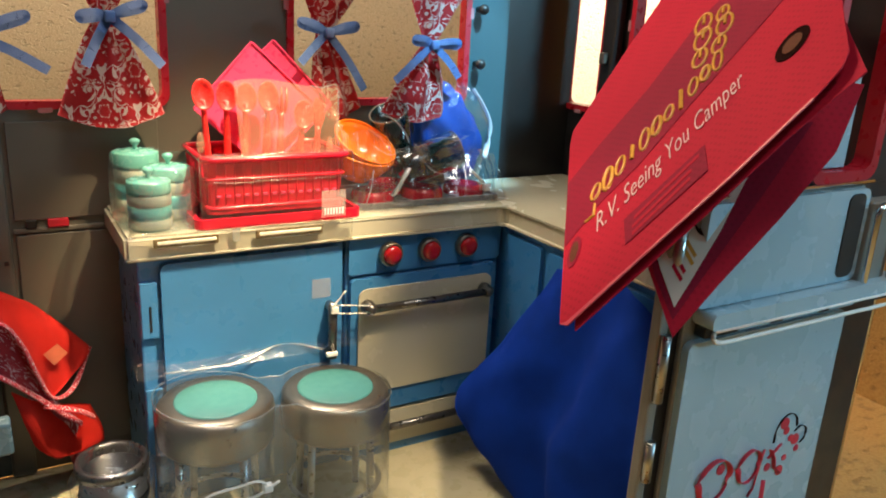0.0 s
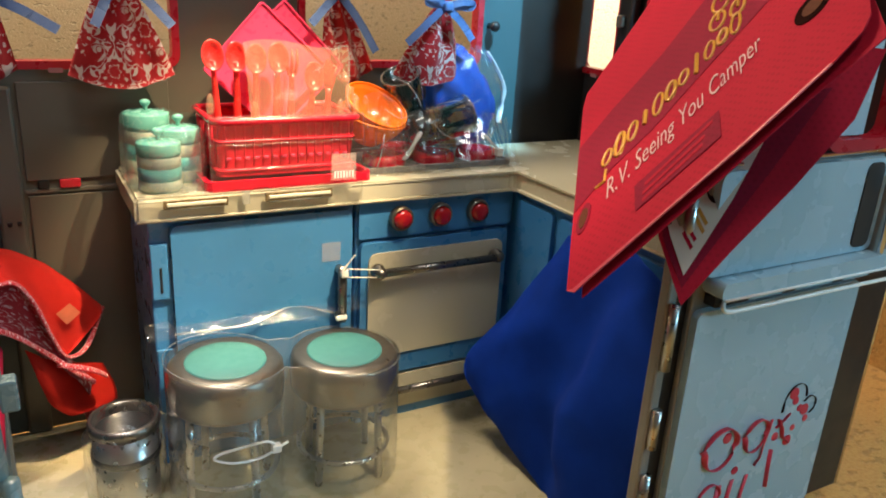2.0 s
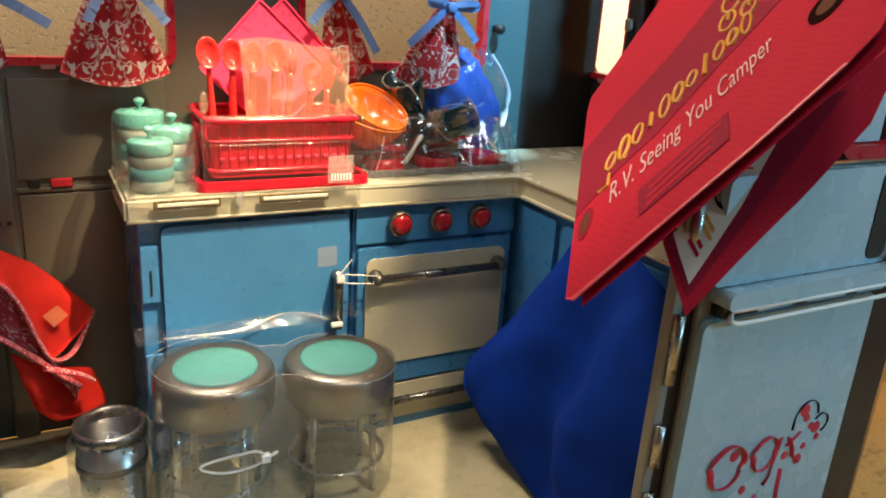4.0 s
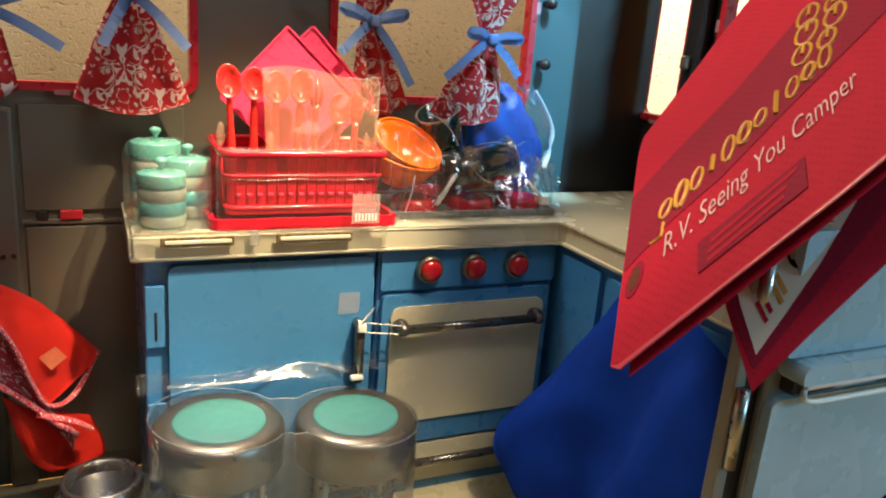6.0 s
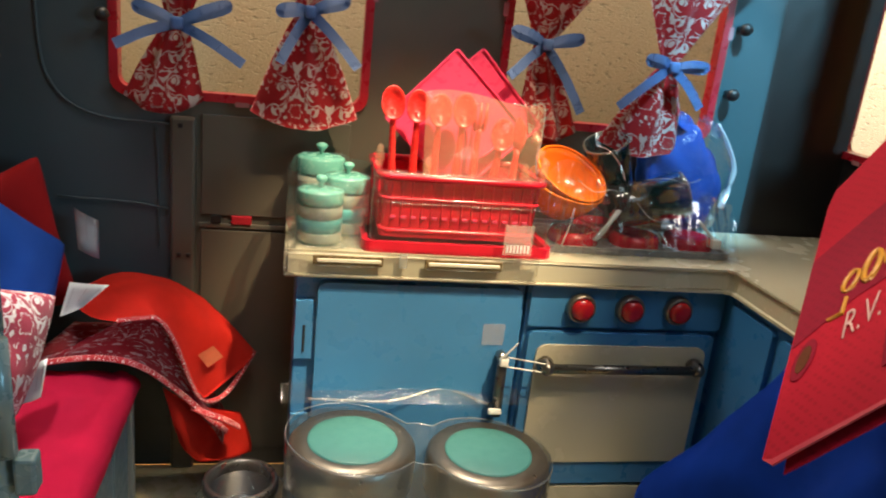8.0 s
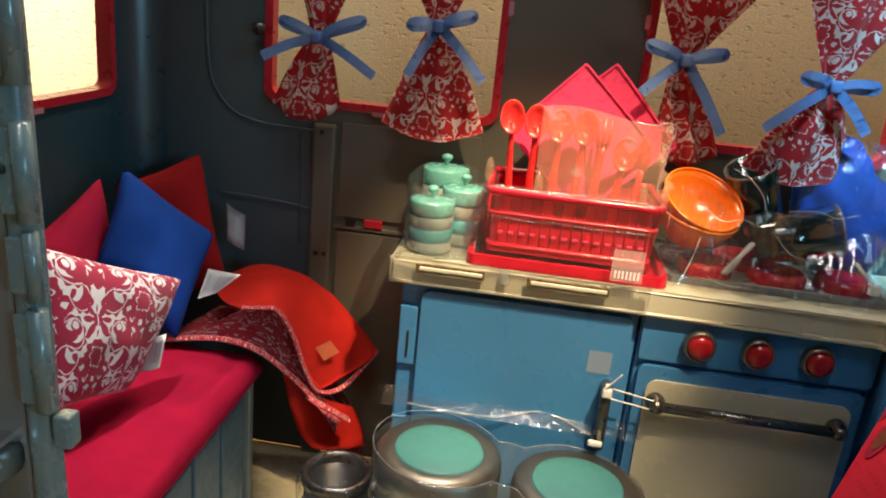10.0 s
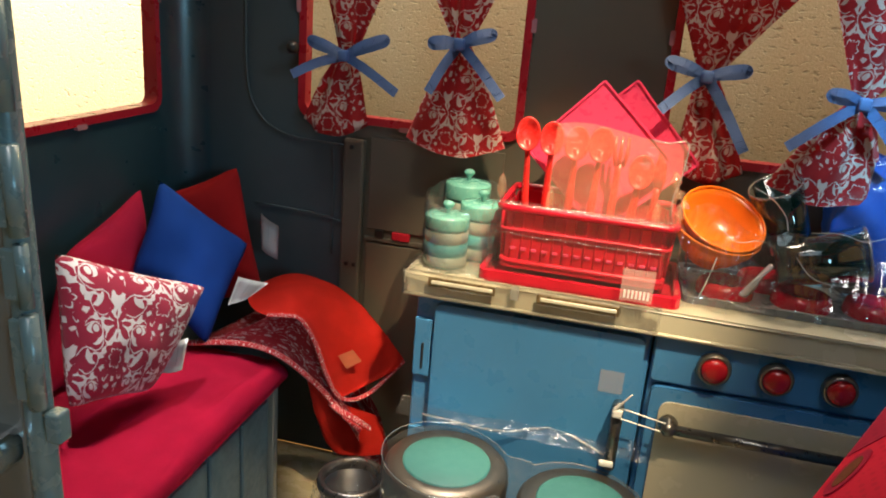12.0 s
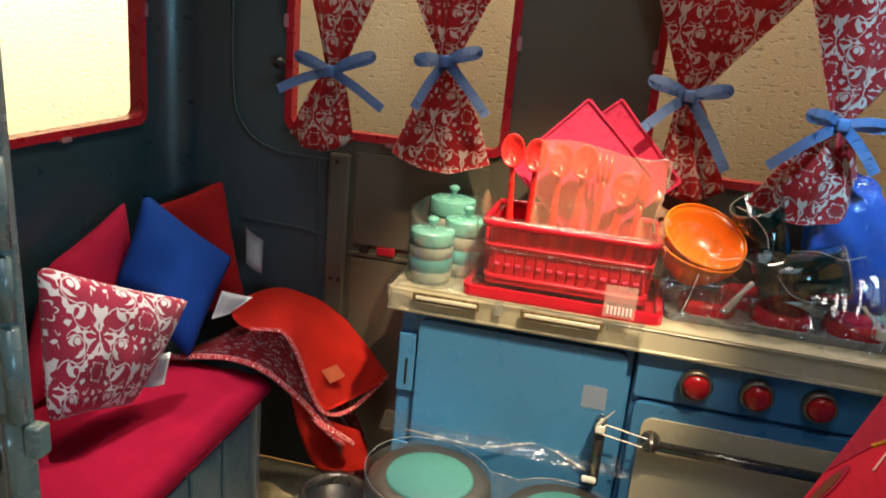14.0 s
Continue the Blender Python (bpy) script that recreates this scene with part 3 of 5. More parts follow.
for z in (0.165, 0.115):
    part("stud", lathe([(0, 0), (0.0045, 0), (0.0045, 0.010), (0, 0.010)], axis_pose((0.181, -0.002, z), (0.181, -0.02, z)), 14), STEEL, door, "", True)

oven = thing("oven", (0.29, 0.05, Z0), "sky blue toy oven with cream door and red knobs", "oven")
part("body", box(0.2005, 0.3835, 0.004, YB - 0.004, Z0, 0.2295, 0.002), BLUE, oven)
part("control_panel", prism(rrect(0.202, 0.382, 0.1915, 0.2285, 0.003), None, on_y, -0.001, 0.006), BLUE, oven)
od = part("oven_door", prism(rrect(0.204, 0.378, 0.036, 0.187, 0.006), None, on_y, -0.003, 0.006), BLUE, oven)
part("door_face", prism(rrect(0.212, 0.371, 0.060, 0.176, 0.009), None, on_y, -0.0055, -0.002), CREAM, od, "cream moulded door face")
dr = part("drawer", prism(rrect(0.206, 0.376, Z0 + 0.012, 0.032, 0.005), None, on_y, -0.003, 0.006), CREAM, oven, "cream warming drawer")
part("plinth", box(0.203, 0.381, 0.0, 0.006, Z0, Z0 + 0.011, 0.001), BLUE, oven)


def bar_handle(x0, x1, z, y0, parent):
    b = tube([(x0, y0 - 0.010, z), (x1, y0 - 0.010, z)], 0.0042, 14)
    h = part("handle", b, HANDLE, parent, "dull steel bar handle", True)
    for x in (x0, x1):
        part("boss", lathe([(0, 0), (0.0075, 0), (0.008, 0.003), (0.006, 0.012), (0.003, 0.0155), (0, 0.016)], axis_pose((x, y0, z), (x, y0 - 1, z)), 18), HANDLE, parent, "", True)
    return h


bar_handle(0.2205, 0.361, 0.1585, -0.0055, od)
bar_handle(0.222, 0.360, 0.018, -0.003, dr)
for x in (0.2465, 0.2915, 0.3365):
    k = part("knob", lathe([(0.0085, 0), (0.0125, 0), (0.013, 0.004), (0.012, 0.007), (0.0105, 0.008), (0.0098, 0.006), (0.0085, 0.006)], axis_pose((x, -0.001, 0.2105), (x, -1, 0.2105)), 28), GUN, oven, "round knob with a dark steel rim", True)
    part("cap", lathe([(0.0098, 0.0), (0.0098, 0.008), (0.0088, 0.0105), (0.005, 0.012), (0, 0.0123)], axis_pose((x, -0.001, 0.2105), (x, -1, 0.2105)), 28), KNOB_RED, k, "glossy red knob cap", True)

corner = thing("corner_cabinet", (0.45, -0.08, Z0), "deep blue toy cabinet under the side worktop", "cabinet")
part("body", box(0.3865, XR - 0.002, -0.285, YB - 0.004, Z0, 0.2295, 0.002), BLUE_DEEP, corner)
for y0, y1 in ((-0.075, -0.012), (-0.275, -0.085)):
    part("door", prism(rrect(y0, y1, 0.0, 0.222, 0.006), None, on_x, 0.3815, 0.3875), BLUE_DEEP, corner)

out = [(-0.004, -0.006), (0.374, -0.006), (0.3815, -0.012), (0.3815, -0.287), (XR - 0.002, -0.287), (XR - 0.002, YB - 0.003), (-0.004, YB - 0.003)]
wt = prism(out, None, on_z, 0.2300, CT)
bmesh.ops.bevel(wt, geom=wt.edges, offset=0.003, segments=3, affect="EDGES")
worktop = thing("worktop", (0.28, 0.0, 0.23), "continuous L-shaped cream plastic worktop with rounded edge", "worktop")
part("slab", wt, CREAM, worktop)
part("edge_bead", tube(smooth_line([(-0.003, -0.0062, 0.2318), (0.20, -0.0062, 0.2318), (0.370, -0.0062, 0.2318), (0.3795, -0.0115, 0.2318), (0.3813, -0.030, 0.2318), (0.3813, -0.286, 0.2318)], 8), 0.0016, 8), CREAM, worktop, "thin rounded lower edge", True)

# ---------- stools ----------


def stool(x, y, h, spin):
    s = thing("stool", (x, y, Z0), "round chrome toy stool with a mint vinyl seat", "stool", "stools")
    m = Matrix.Translation((x, y, 0))
    part("seat_ring", lathe([(0.0355, h), (0.046, h), (0.0495, h - 0.004), (0.0505, h - 0.012), (0.0495, h - 0.034), (0.047, h - 0.038), (0.030, h - 0.038), (0.030, h - 0.004), (0.0355, h)], m, 48), GUN, s, "brushed gunmetal seat ring", True)
    part("seat", lathe([(0.0354, h - 0.003), (0.0352, h + 0.0004), (0.0335, h + 0.0012), (0.015, h + 0.0016), (0, h + 0.0016)], m, 48), MINT, s, "mint green vinyl seat", True)
    for k in range(4):
        a = radians(spin + 90 * k)
        c, q = math.cos(a), math.sin(a)
        part("leg", tube([(x + 0.038 * c, y + 0.038 * q, h - 0.037), (x + 0.041 * c, y + 0.041 * q, Z0 + 0.001)], 0.0036, 10), STEEL, s, "", True)
    part("foot_ring", tube([(x + 0.043 * math.cos(2 * math.pi * k / 40), y + 0.043 * math.sin(2 * math.pi * k / 40), Z0 + 0.03) for k in range(40)], 0.0025, 8, True), STEEL, s, "", True)
    return s


stool(0.055, -0.054, 0.114, 20)
stool(0.164, -0.061, 0.107, 35)

# ---------- things on the worktop ----------


def jar(x, y, r, h):
    j = thing("canister", (x, y, CT), "round mint canister with teal and stone bands on the worktop", "canister", "canisters")
    m = Matrix.Translation((x, y, CT))
    k = h * 0.74
    part("body", lathe([(0, 0), (r * 0.94, 0), (r, 0.002), (r, k), (0, k)], m, 36), MINT_JAR, j, "", True)
    for z0, z1, mt, nm in ((0.05, 0.30, STONE_BAND, "stone band"), (0.34, 0.62, TEAL_BAND, "teal band"), (0.66, 0.94, STONE_BAND, "stone band")):
        part("band", lathe([(r + 0.0002, k * z0), (r + 0.0008, k * z0 + 0.0005), (r + 0.0008, k * z1 - 0.0005), (r + 0.0002, k * z1)], m, 36), mt, j, nm, True)
    lid = part("lid", lathe([(0, k - 0.001), (r * 1.04, k - 0.001), (r * 1.06, k + 0.001), (r * 1.06, h * 0.945), (r * 1.02, h * 0.97), (r * 0.5, h * 0.99), (0, h)], m, 36), MINT_JAR, j, "glossy mint lid", True)
    part("knob", lathe([(0.0022, h - 0.001), (0.0018, h + 0.003), (0.0045, h + 0.006), (0.005, h + 0.008), (0.003, h + 0.0098), (0, h + 0.0102)], m, 18), MINT_JAR, lid, "small shiny knob", True)
    return j


jar(0.0225, 0.022, 0.0175, 0.0445)
jar(0.024, 0.090, 0.0195, 0.058)
jar(0.0455, 0.053, 0.0180, 0.0500)

# drying rack
rack = thing("drying_rack", (0.135, 0.045, CT), "red plastic toy dish rack full of utensils", "dish rack")
drip = prism(rrect(0.056, 0.214, -0.003, 0.094, 0.008), rrect(0.061, 0.209, 0.002, 0.089, 0.006), on_z, CT + 0.002, CT + 0.009)
drip = prism(rrect(0.056, 0.214, -0.003, 0.094, 0.008), None, on_z, CT + 0.0004, CT + 0.0024, drip)
part("drip_tray", drip, RED_RACK, rack, "shallow red drip tray")
base = prism(rrect(0.070, 0.200, 0.010, 0.086, 0.007), None, on_z, CT + 0.010, CT + 0.013)
part("basket_floor", base, RED_RACK, rack)


def lerp_rect(f, z):
    """The basket's outline, wider towards the rim."""
    g = 0.004 * f
    return [(a, b, z) for a, b in rrect(0.071 - g, 0.199 + g, 0.011 - g, 0.085 + g, 0.008)]


for f, z, r, nm in ((0.0, CT + 0.015, 0.0024, "lower_rail"), (0.55, CT + 0.042, 0.0014, "rail"), (1.0, CT + 0.060, 0.0032, "rim")):
    part(nm, tube(lerp_rect(f, z), r, 8, True), RED_RACK, rack, "", True)
wallp = bmesh.new()
o = rrect(0.0715, 0.1985, 0.0115, 0.0845, 0.008)
i = rrect(0.0728, 0.1972, 0.0128, 0.0832, 0.007)
part("basket_wall", prism(o, i, on_z, CT + 0.013, CT + 0.058, wallp), RED_CLEAR, rack, "translucent red basket wall")
for k in range(14):
    x = 0.080 + 0.0085 * k
    part("bead", box(x - 0.0022, x + 0.0022, 0.0095, 0.0118, CT + 0.025, CT + 0.0275, 0.0007), PINK, rack, "small raised bead")
for k in range(15):
    x = 0.078 + 0.0083 * k
    part("slat", tube([(x, 0.0122, CT + 0.015), (x, 0.0120, CT + 0.042), (x, 0.0120, CT + 0.056)], 0.0011, 6), RED_RACK, rack, "", True)
for k in range(6):
    y = 0.022 + 0.0105 * k
    for x, s in ((0.0708, -1), (0.1992, 1)):
        part("slat", tube([(x, y, CT + 0.015), (x + s * 0.0022, y, CT + 0.042), (x + s * 0.0036, y, CT + 0.059)], 0.0016, 6), RED_RACK, rack, "", True)


def spoon(x, y, z, tilt, size, kind, lean=0.0):
    """A utensil whose head is at the top; tilt: degrees to the side."""
    s = thing("spoon" if kind == "spoon" else kind, (x, y, CT + 0.013), "translucent coral red plastic toy %s standing in the rack" % kind, kind, "utensils")
    a, b = math.sin(radians(tilt)), math.sin(radians(lean))
    L = z - (CT + 0.014)
    p = lambda q: (x + a * L * q, y + b * L * q, CT + 0.014 + L * q)
    part("handle", tube([p(q) for q in (0, 0.15, 0.35, 0.55, 0.72, 0.82)], [0.0042, 0.0046, 0.0040, 0.0032, 0.0026, 0.0028], 10, flat=0.6), UTENSIL, s, "", True)
    c = Vector(p(0.86))
    if kind == "fork":
        for d in (-0.005, 0, 0.005):
            part("tine", tube([c + Vector((d * 0.6, 0, -0.006)), c + Vector((d, -0.001, 0.005)), c + Vector((d, 0, 0.018))], [0.0018, 0.0018, 0.0011], 8), UTENSIL, s, "", True)
    elif kind == "knife":
        part("blade", tube([c + Vector((0, 0, -0.006)), c + Vector((0, 0, 0.004)), c + Vector((0, 0, 0.016)), c + Vector((-0.002, 0, 0.024))], [0.003, 0.006, 0.0062, 0.0015], 12, flat=0.25), UTENSIL, s, "", True)
    else:
        m = Matrix.Translation(c) @ Matrix.Rotation(radians(tilt), 4, "Y") @ pose(0, 0, 0, 78, 0, 0) @ Matrix.Diagonal((0.72, 1.0, 1, 1))
        part("bowl", lathe([(0, -0.0048 * size), (0.006 * size, -0.0040 * size), (0.0105 * size, -0.0012 * size), (0.0128 * size, 0.0022 * size), (0.0118 * size, 0.0024 * size), (0.009 * size, -0.0002 * size), (0.005 * size, -0.0026 * size), (0, -0.0033 * size)], m, 22), UTENSIL, s, "", True)
    return s


spoon(0.083, 0.050, 0.380, -3, 1.10, "spoon")
spoon(0.098, 0.046, 0.379, 0, 1.08, "spoon")
spoon(0.116, 0.052, 0.376, 1, 1.10, "spoon")
spoon(0.134, 0.048, 0.378, 2, 1.12, "spoon")
spoon(0.150, 0.054, 0.366, 2, 1.05, "fork")
spoon(0.164, 0.044, 0.358, 5, 1.10, "spoon")
spoon(0.180, 0.040, 0.350, 4, 1.0, "knife")


def plate(x, y, z, s, back, spin):
    m = Matrix.Translation((x, y, z)) @ pose(0, 0, 0, 90 - back, 0, 0) @ pose(0, 0, 0, 0, 0, 45 + spin)
    p = thing("plate", (x, y, z - 0.06), "square pink plastic plate standing cornerwise in the rack", "plate", "plates")
    b = prism(rrect(-s, s, -s, s, 0.0025), None, on_z, -0.0012, 0.0010)
    bmesh.ops.transform(b, matrix=m, verts=b.verts)
    part("dish", b, PINK, p)
    b = prism(rrect(-s * 1.01, s * 1.01, -s * 1.01, s * 1.01, 0.0025), rrect(-s * 0.97, s * 0.97, -s * 0.97, s * 0.97, 0.002), on_z, -0.0014, 0.0030)
    bmesh.ops.transform(b, matrix=m, verts=b.verts)
    part("rim", b, PINK, p)
    return p


plate(0.134, 0.072, 0.351, 0.0425, 6, 2)
plate(0.156, 0.086, 0.352, 0.0430, 6, -2)

# clear packaging round the rack
random.seed(5)
pk = thing("clear_package", (0.135, 0.04, CT), "crinkled clear plastic wrapping round the dish rack", "packaging")


def wrap(u, v):
    x = 0.102 + 0.096 * u
    z = CT + 0.060 + (0.064 + 0.004 * math.sin(5 * u + 0.4)) * v
    n = noise.noise(Vector((x * 55, z * 40, 0.3)))
    m = noise.noise(Vector((x * 20, z * 18, 4.0)))
    return (x + 0.004 * v * u + 0.001 * n, 0.014 + 0.022 * v + 0.003 * n + 0.004 * m, z)


part("film", sheet(wrap, 26, 18), BLISTER, pk, "", True)
part("edge", tube(smooth_line([wrap(0.72, 1), wrap(0.86, 1), wrap(1, 1), wrap(1, 0.6), wrap(0.97, 0.3), wrap(1.0, 0.05)], 5), 0.0008, 6), SHELL, pk, "clear folded edge", True)
part("twist", tube(smooth_line([(0.196, 0.03, 0.352), (0.199, 0.028, 0.338), (0.206, 0.026, 0.328), (0.203, 0.024, 0.318)], 5), [0.001 + 0.0014 * (k % 4) for k in range(16)], 8), BLISTER, pk, "", True)
for x, z in ((0.066, 0.327), (0.202, 0.322), (0.105, 0.320), (0.186, 0.320)):
    part("crease", lathe([(0, 0), (0.004, 0.002), (0.0055, 0.009), (0.0035, 0.017), (0, 0.020)], Matrix.Translation((x, 0.013, z - 0.010)) @ Matrix.Diagonal((0.7, 0.5, 1, 1)), 14), BLISTER, pk, "", True)
# moulded box of the same packaging before the basket
part("box_front", sheet(lambda u, v: (0.062 + 0.145 * u, -0.0005 + 0.006 * v + 0.001 * noise.noise(Vector((u * 9, v * 5, 6))), CT + 0.003 + 0.060 * v), 30, 10), FILM, pk, "clear moulded front", True)
part("box_top", sheet(lambda u, v: (0.062 + 0.145 * u, 0.0055 + 0.008 * v, CT + 0.0635 + 0.0015 * math.sin(3 * v)), 24, 3), FILM, pk, "", True)
for z, r, y in ((CT + 0.0635, 0.0011, 0.0052), (CT + 0.0400, 0.0008, 0.0030), (CT + 0.0035, 0.0009, -0.0012)):
    part("box_edge", tube([(0.062 + 0.0145 * k, y + 0.0006 * math.sin(2.1 * k), z + 0.0005 * math.sin(1.7 * k)) for k in range(11)], r, 6), BAG, pk, "shiny moulded edge", True)
for x in (0.062, 0.207):
    part("box_edge", tube([(x, -0.0005, CT + 0.003), (x, 0.003, CT + 0.035), (x, 0.0055, CT + 0.063)], 0.0008, 6), BAG, pk, "", True)

# clear sleeve round the canisters
slv = thing("clear_package", (0.03, 0.05, CT), "thin clear plastic sleeve round the canisters", "packaging")


def sleeve(u, v):
    a = 2 * math.pi * u
    n = noise.noise(Vector((math.cos(a) * 2, math.sin(a) * 2, v * 3)))
    return (0.0325 + (0.036 + 0.003 * n) * math.cos(a), 0.054 + (0.058 + 0.004 * n) * math.sin(a), CT + 0.003 + 0.052 * v + 0.004 * n * v)


part("film", sheet(sleeve, 40, 12), HAZE, slv, "", True)
part("seam", tube([sleeve(0.94, q / 8) for q in range(9)], 0.0007, 6), BAG, slv, "shiny seam", True)

# moulded lip of the packaging along the front of the worktop
lipc = thing("package_tray", (0.10, -0.004, CT), "clear moulded plastic tray along the worktop edge", "packaging")
part("front", sheet(lambda u, v: (-0.004 + 0.205 * u, -0.0095 - 0.0015 * math.sin(9 * u) * v, 0.2325 + 0.0215 * v), 20, 4, 0.0003), FILM, lipc, "", True)
part("shelf", sheet(lambda u, v: (-0.004 + 0.205 * u, -0.0095 + 0.10 * v, 0.2545 + 0.0012 * noise.noise(Vector((u * 18, v * 9, 2)))), 40, 16, 0.0003), FILM, lipc, "", True)
for x0, x1 in ((0.018, 0.073), (0.106, 0.170)):
    part("slot_frame", box(x0, x1, -0.0118, -0.0100, 0.2425, 0.2505, 0.0010), BRONZE, lipc, "bronze-coloured moulded slot")
    part("slot_bar", box(x0 + 0.003, x1 - 0.002, -0.0128, -0.0112, 0.2452, 0.2484, 0.0009, 3), PALE_CREAM, lipc, "glossy cream bar in the slot")
    part("slot_lip", tube([(x0 + 0.002, -0.0126, 0.2428), (x1 - 0.002, -0.0126, 0.2428)], 0.0008, 8), BAG, lipc, "", True)
part("clip", box(0.085, 0.092, -0.0118, -0.0100, 0.242, 0.254, 0.0012), SHELL, lipc)
stick = thing("sticker", (0.18, -0.012, 0.262), "half-clear sticker with unreadable white print", "sticker")
part("sheet", box(0.168, 0.192, -0.0135, -0.0128, 0.258, 0.283, 0.0), clear("sticker_film", (0.85, 0.72, 0.66), 0.4, 0.26, 0.3), stick)
for k in range(7):
    part("print_bar", box(0.1705 + 0.0029 * k, 0.1722 + 0.0029 * k, -0.0140, -0.0136, 0.260, 0.2665, 0), WHITE_TAG, stick)

# hob and crockery
hob = thing("hob", (0.31, 0.06, CT), "grey toy hob tray with red burner rings", "hob")
tb = prism(rrect(0.216, 0.390, 0.018, 0.108, 0.006), None, on_z, CT + 0.0004, CT + 0.003)
tb = prism(rrect(0.216, 0.390, 0.018, 0.108, 0.006), rrect(0.220, 0.386, 0.022, 0.104, 0.005), on_z, CT + 0.003, CT + 0.006, tb)
part("tray", tb, TRAY, hob)
for x, y in ((0.250, 0.050), (0.308, 0.048), (0.362, 0.050), (0.285, 0.083)):
    part("burner", lathe([(0, CT + 0.010), (0.012, CT + 0.011), (0.017, CT + 0.014), (0.021, CT + 0.013), (0.023, CT + 0.008), (0.023, CT + 0.003)], Matrix.Translation((x, y, 0)), 26), RED_RACK, hob, "red plastic burner ring", True)


def bowl(c, m, r):
    b = thing("bowl", c, "glossy orange plastic toy bowl tipped on its side", "bowl", "orange bowls")
    prof = [(0, -r * 0.72), (r * 0.42, -r * 0.70), (r * 0.45, -r * 0.62), (r * 0.72, -r * 0.42), (r * 0.92, -r * 0.1), (r, r * 0.12), (r * 0.97, r * 0.14), (r * 0.88, -r * 0.06), (r * 0.66, -r * 0.38), (r * 0.35, -r * 0.56), (0, -r * 0.60)]
    part("shell", lathe(prof, Matrix.Translation(c) @ m, 44), ORANGE, b, "", True)
    part("rim", tube([Matrix.Translation(c) @ m @ Vector((r * 0.985 * math.cos(2 * math.pi * k / 44), r * 0.985 * math.sin(2 * math.pi * k / 44), r * 0.13)) for k in range(44)], 0.0012, 8, True), ORANGE, b, "", True)
    return b


bowl((0.236, 0.052, 0.301), pose(0, 0, 0, 14, 10, 0), 0.0345)
bowl((0.238, 0.049, 0.313), pose(0, 0, 0, 30, 16, 0), 0.0340)


def tumbler(p, q, r, label):
    c = thing("tumbler", p, label, "tumbler", "tumblers")
    L = (Vector(q) - Vector(p)).length
    part("glass", lathe([(0, 0), (r * 0.8, 0), (r * 0.84, 0.002), (r, L), (r * 0.94, L), (r * 0.79, 0.004), (0, 0.004)], axis_pose(p, q), 32), GLASS_DARK, c, "", True)
    part("rim", tube([axis_pose(p, q) @ Vector((r * 0.97 * math.cos(2 * math.pi * k / 32), r * 0.97 * math.sin(2 * math.pi * k / 32), L)) for k in range(32)], 0.0011, 8, True), SHELL, c, "", True)
    return c


tumbler((0.284, 0.050, 0.285), (0.346, 0.046, 0.304), 0.0215, "dark clear plastic tumbler lying on its side")
tumbler((0.300, 0.086, 0.290), (0.276, 0.072, 0.342), 0.0210, "dark clear plastic tumbler leaning back")

bag = thing("blue_pouch", (0.362, 0.09, CT), "crumpled royal blue cloth pouch in clear plastic", "pouch")


def lump(u, v):
    a, b = 2 * math.pi * u, math.pi * v
    n = noise.noise(Vector((math.cos(a) * math.sin(b) * 2.2, math.sin(a) * math.sin(b) * 2.2, math.cos(b) * 2.4)))
    r = 1 + 0.22 * n
    top = 1 - 0.28 * max(0, math.cos(b))
    return (0.362 + 0.040 * r * math.cos(a) * math.sin(b) * top - 0.018 * math.cos(b), 0.092 + 0.024 * r * math.sin(a) * math.sin(b), 0.318 + 0.057 * r * math.cos(b))


part("cloth", sheet(lump, 40, 26), POUCH, bag, "", True)


def dome(cx, cy, cz, rx, ry, rz, seed, k):
    def f(u, v):
        a, b = math.pi * (0.95 * u - 1.0), math.pi * (0.06 + 0.9 * v)
        n = noise.noise(Vector((math.cos(a) * 3, math.sin(a) * 3, math.cos(b) * 3 + seed)))
        r = 1 + k * n
        return (cx + rx * r * math.cos(a) * math.sin(b), cy + ry * r * math.sin(a) * math.sin(b), cz + rz * r * math.cos(b))
    return sheet(f, 26, 20)


cpk = thing("clear_package", (0.33, 0.05, CT), "crinkled clear plastic bag over bowls and tumblers", "packaging")
part("film", dome(0.364, 0.084, 0.310, 0.043, 0.034, 0.062, 1.0, 0.14), FILM, cpk, "", True)
part("film", dome(0.243, 0.045, 0.272, 0.030, 0.022, 0.026, 8.0, 0.25), FILM, cpk, "", True)
for pts, r in (([(0.384, 0.076, 0.366), (0.396, 0.074, 0.350), (0.407, 0.072, 0.328), (0.405, 0.070, 0.306), (0.396, 0.062, 0.290)], 0.0052), ([(0.260, 0.022, 0.264), (0.266, 0.018, 0.276), (0.270, 0.018, 0.284), (0.276, 0.020, 0.292)], 0.0075),
               ([(0.228, 0.018, 0.258), (0.232, 0.016, 0.275), (0.236, 0.020, 0.292)], 0.0013), ([(0.258, 0.05, 0.343), (0.270, 0.045, 0.338), (0.283, 0.045, 0.325), (0.286, 0.04, 0.315)], 0.0011),
               ([(0.356, 0.03, 0.285), (0.366, 0.026, 0.275), (0.368, 0.024, 0.262)], 0.0014), ([(0.246, 0.016, 0.262), (0.258, 0.012, 0.258), (0.280, 0.012, 0.257)], 0.0012),
               ([(0.300, 0.030, 0.318), (0.318, 0.024, 0.322), (0.336, 0.026, 0.318), (0.352, 0.030, 0.322)], 0.0009), ([(0.292, 0.022, 0.300), (0.304, 0.016, 0.288), (0.322, 0.014, 0.284)], 0.0010),
               ([(0.232, 0.014, 0.318), (0.246, 0.006, 0.310), (0.262, 0.010, 0.312), (0.276, 0.018, 0.306)], 0.0008)):
    part("fold", tube(smooth_line(pts, 5), r * 0.6, 8, flat=0.5), FOLD, cpk, "fold in the plastic, its glint put in as white", True)


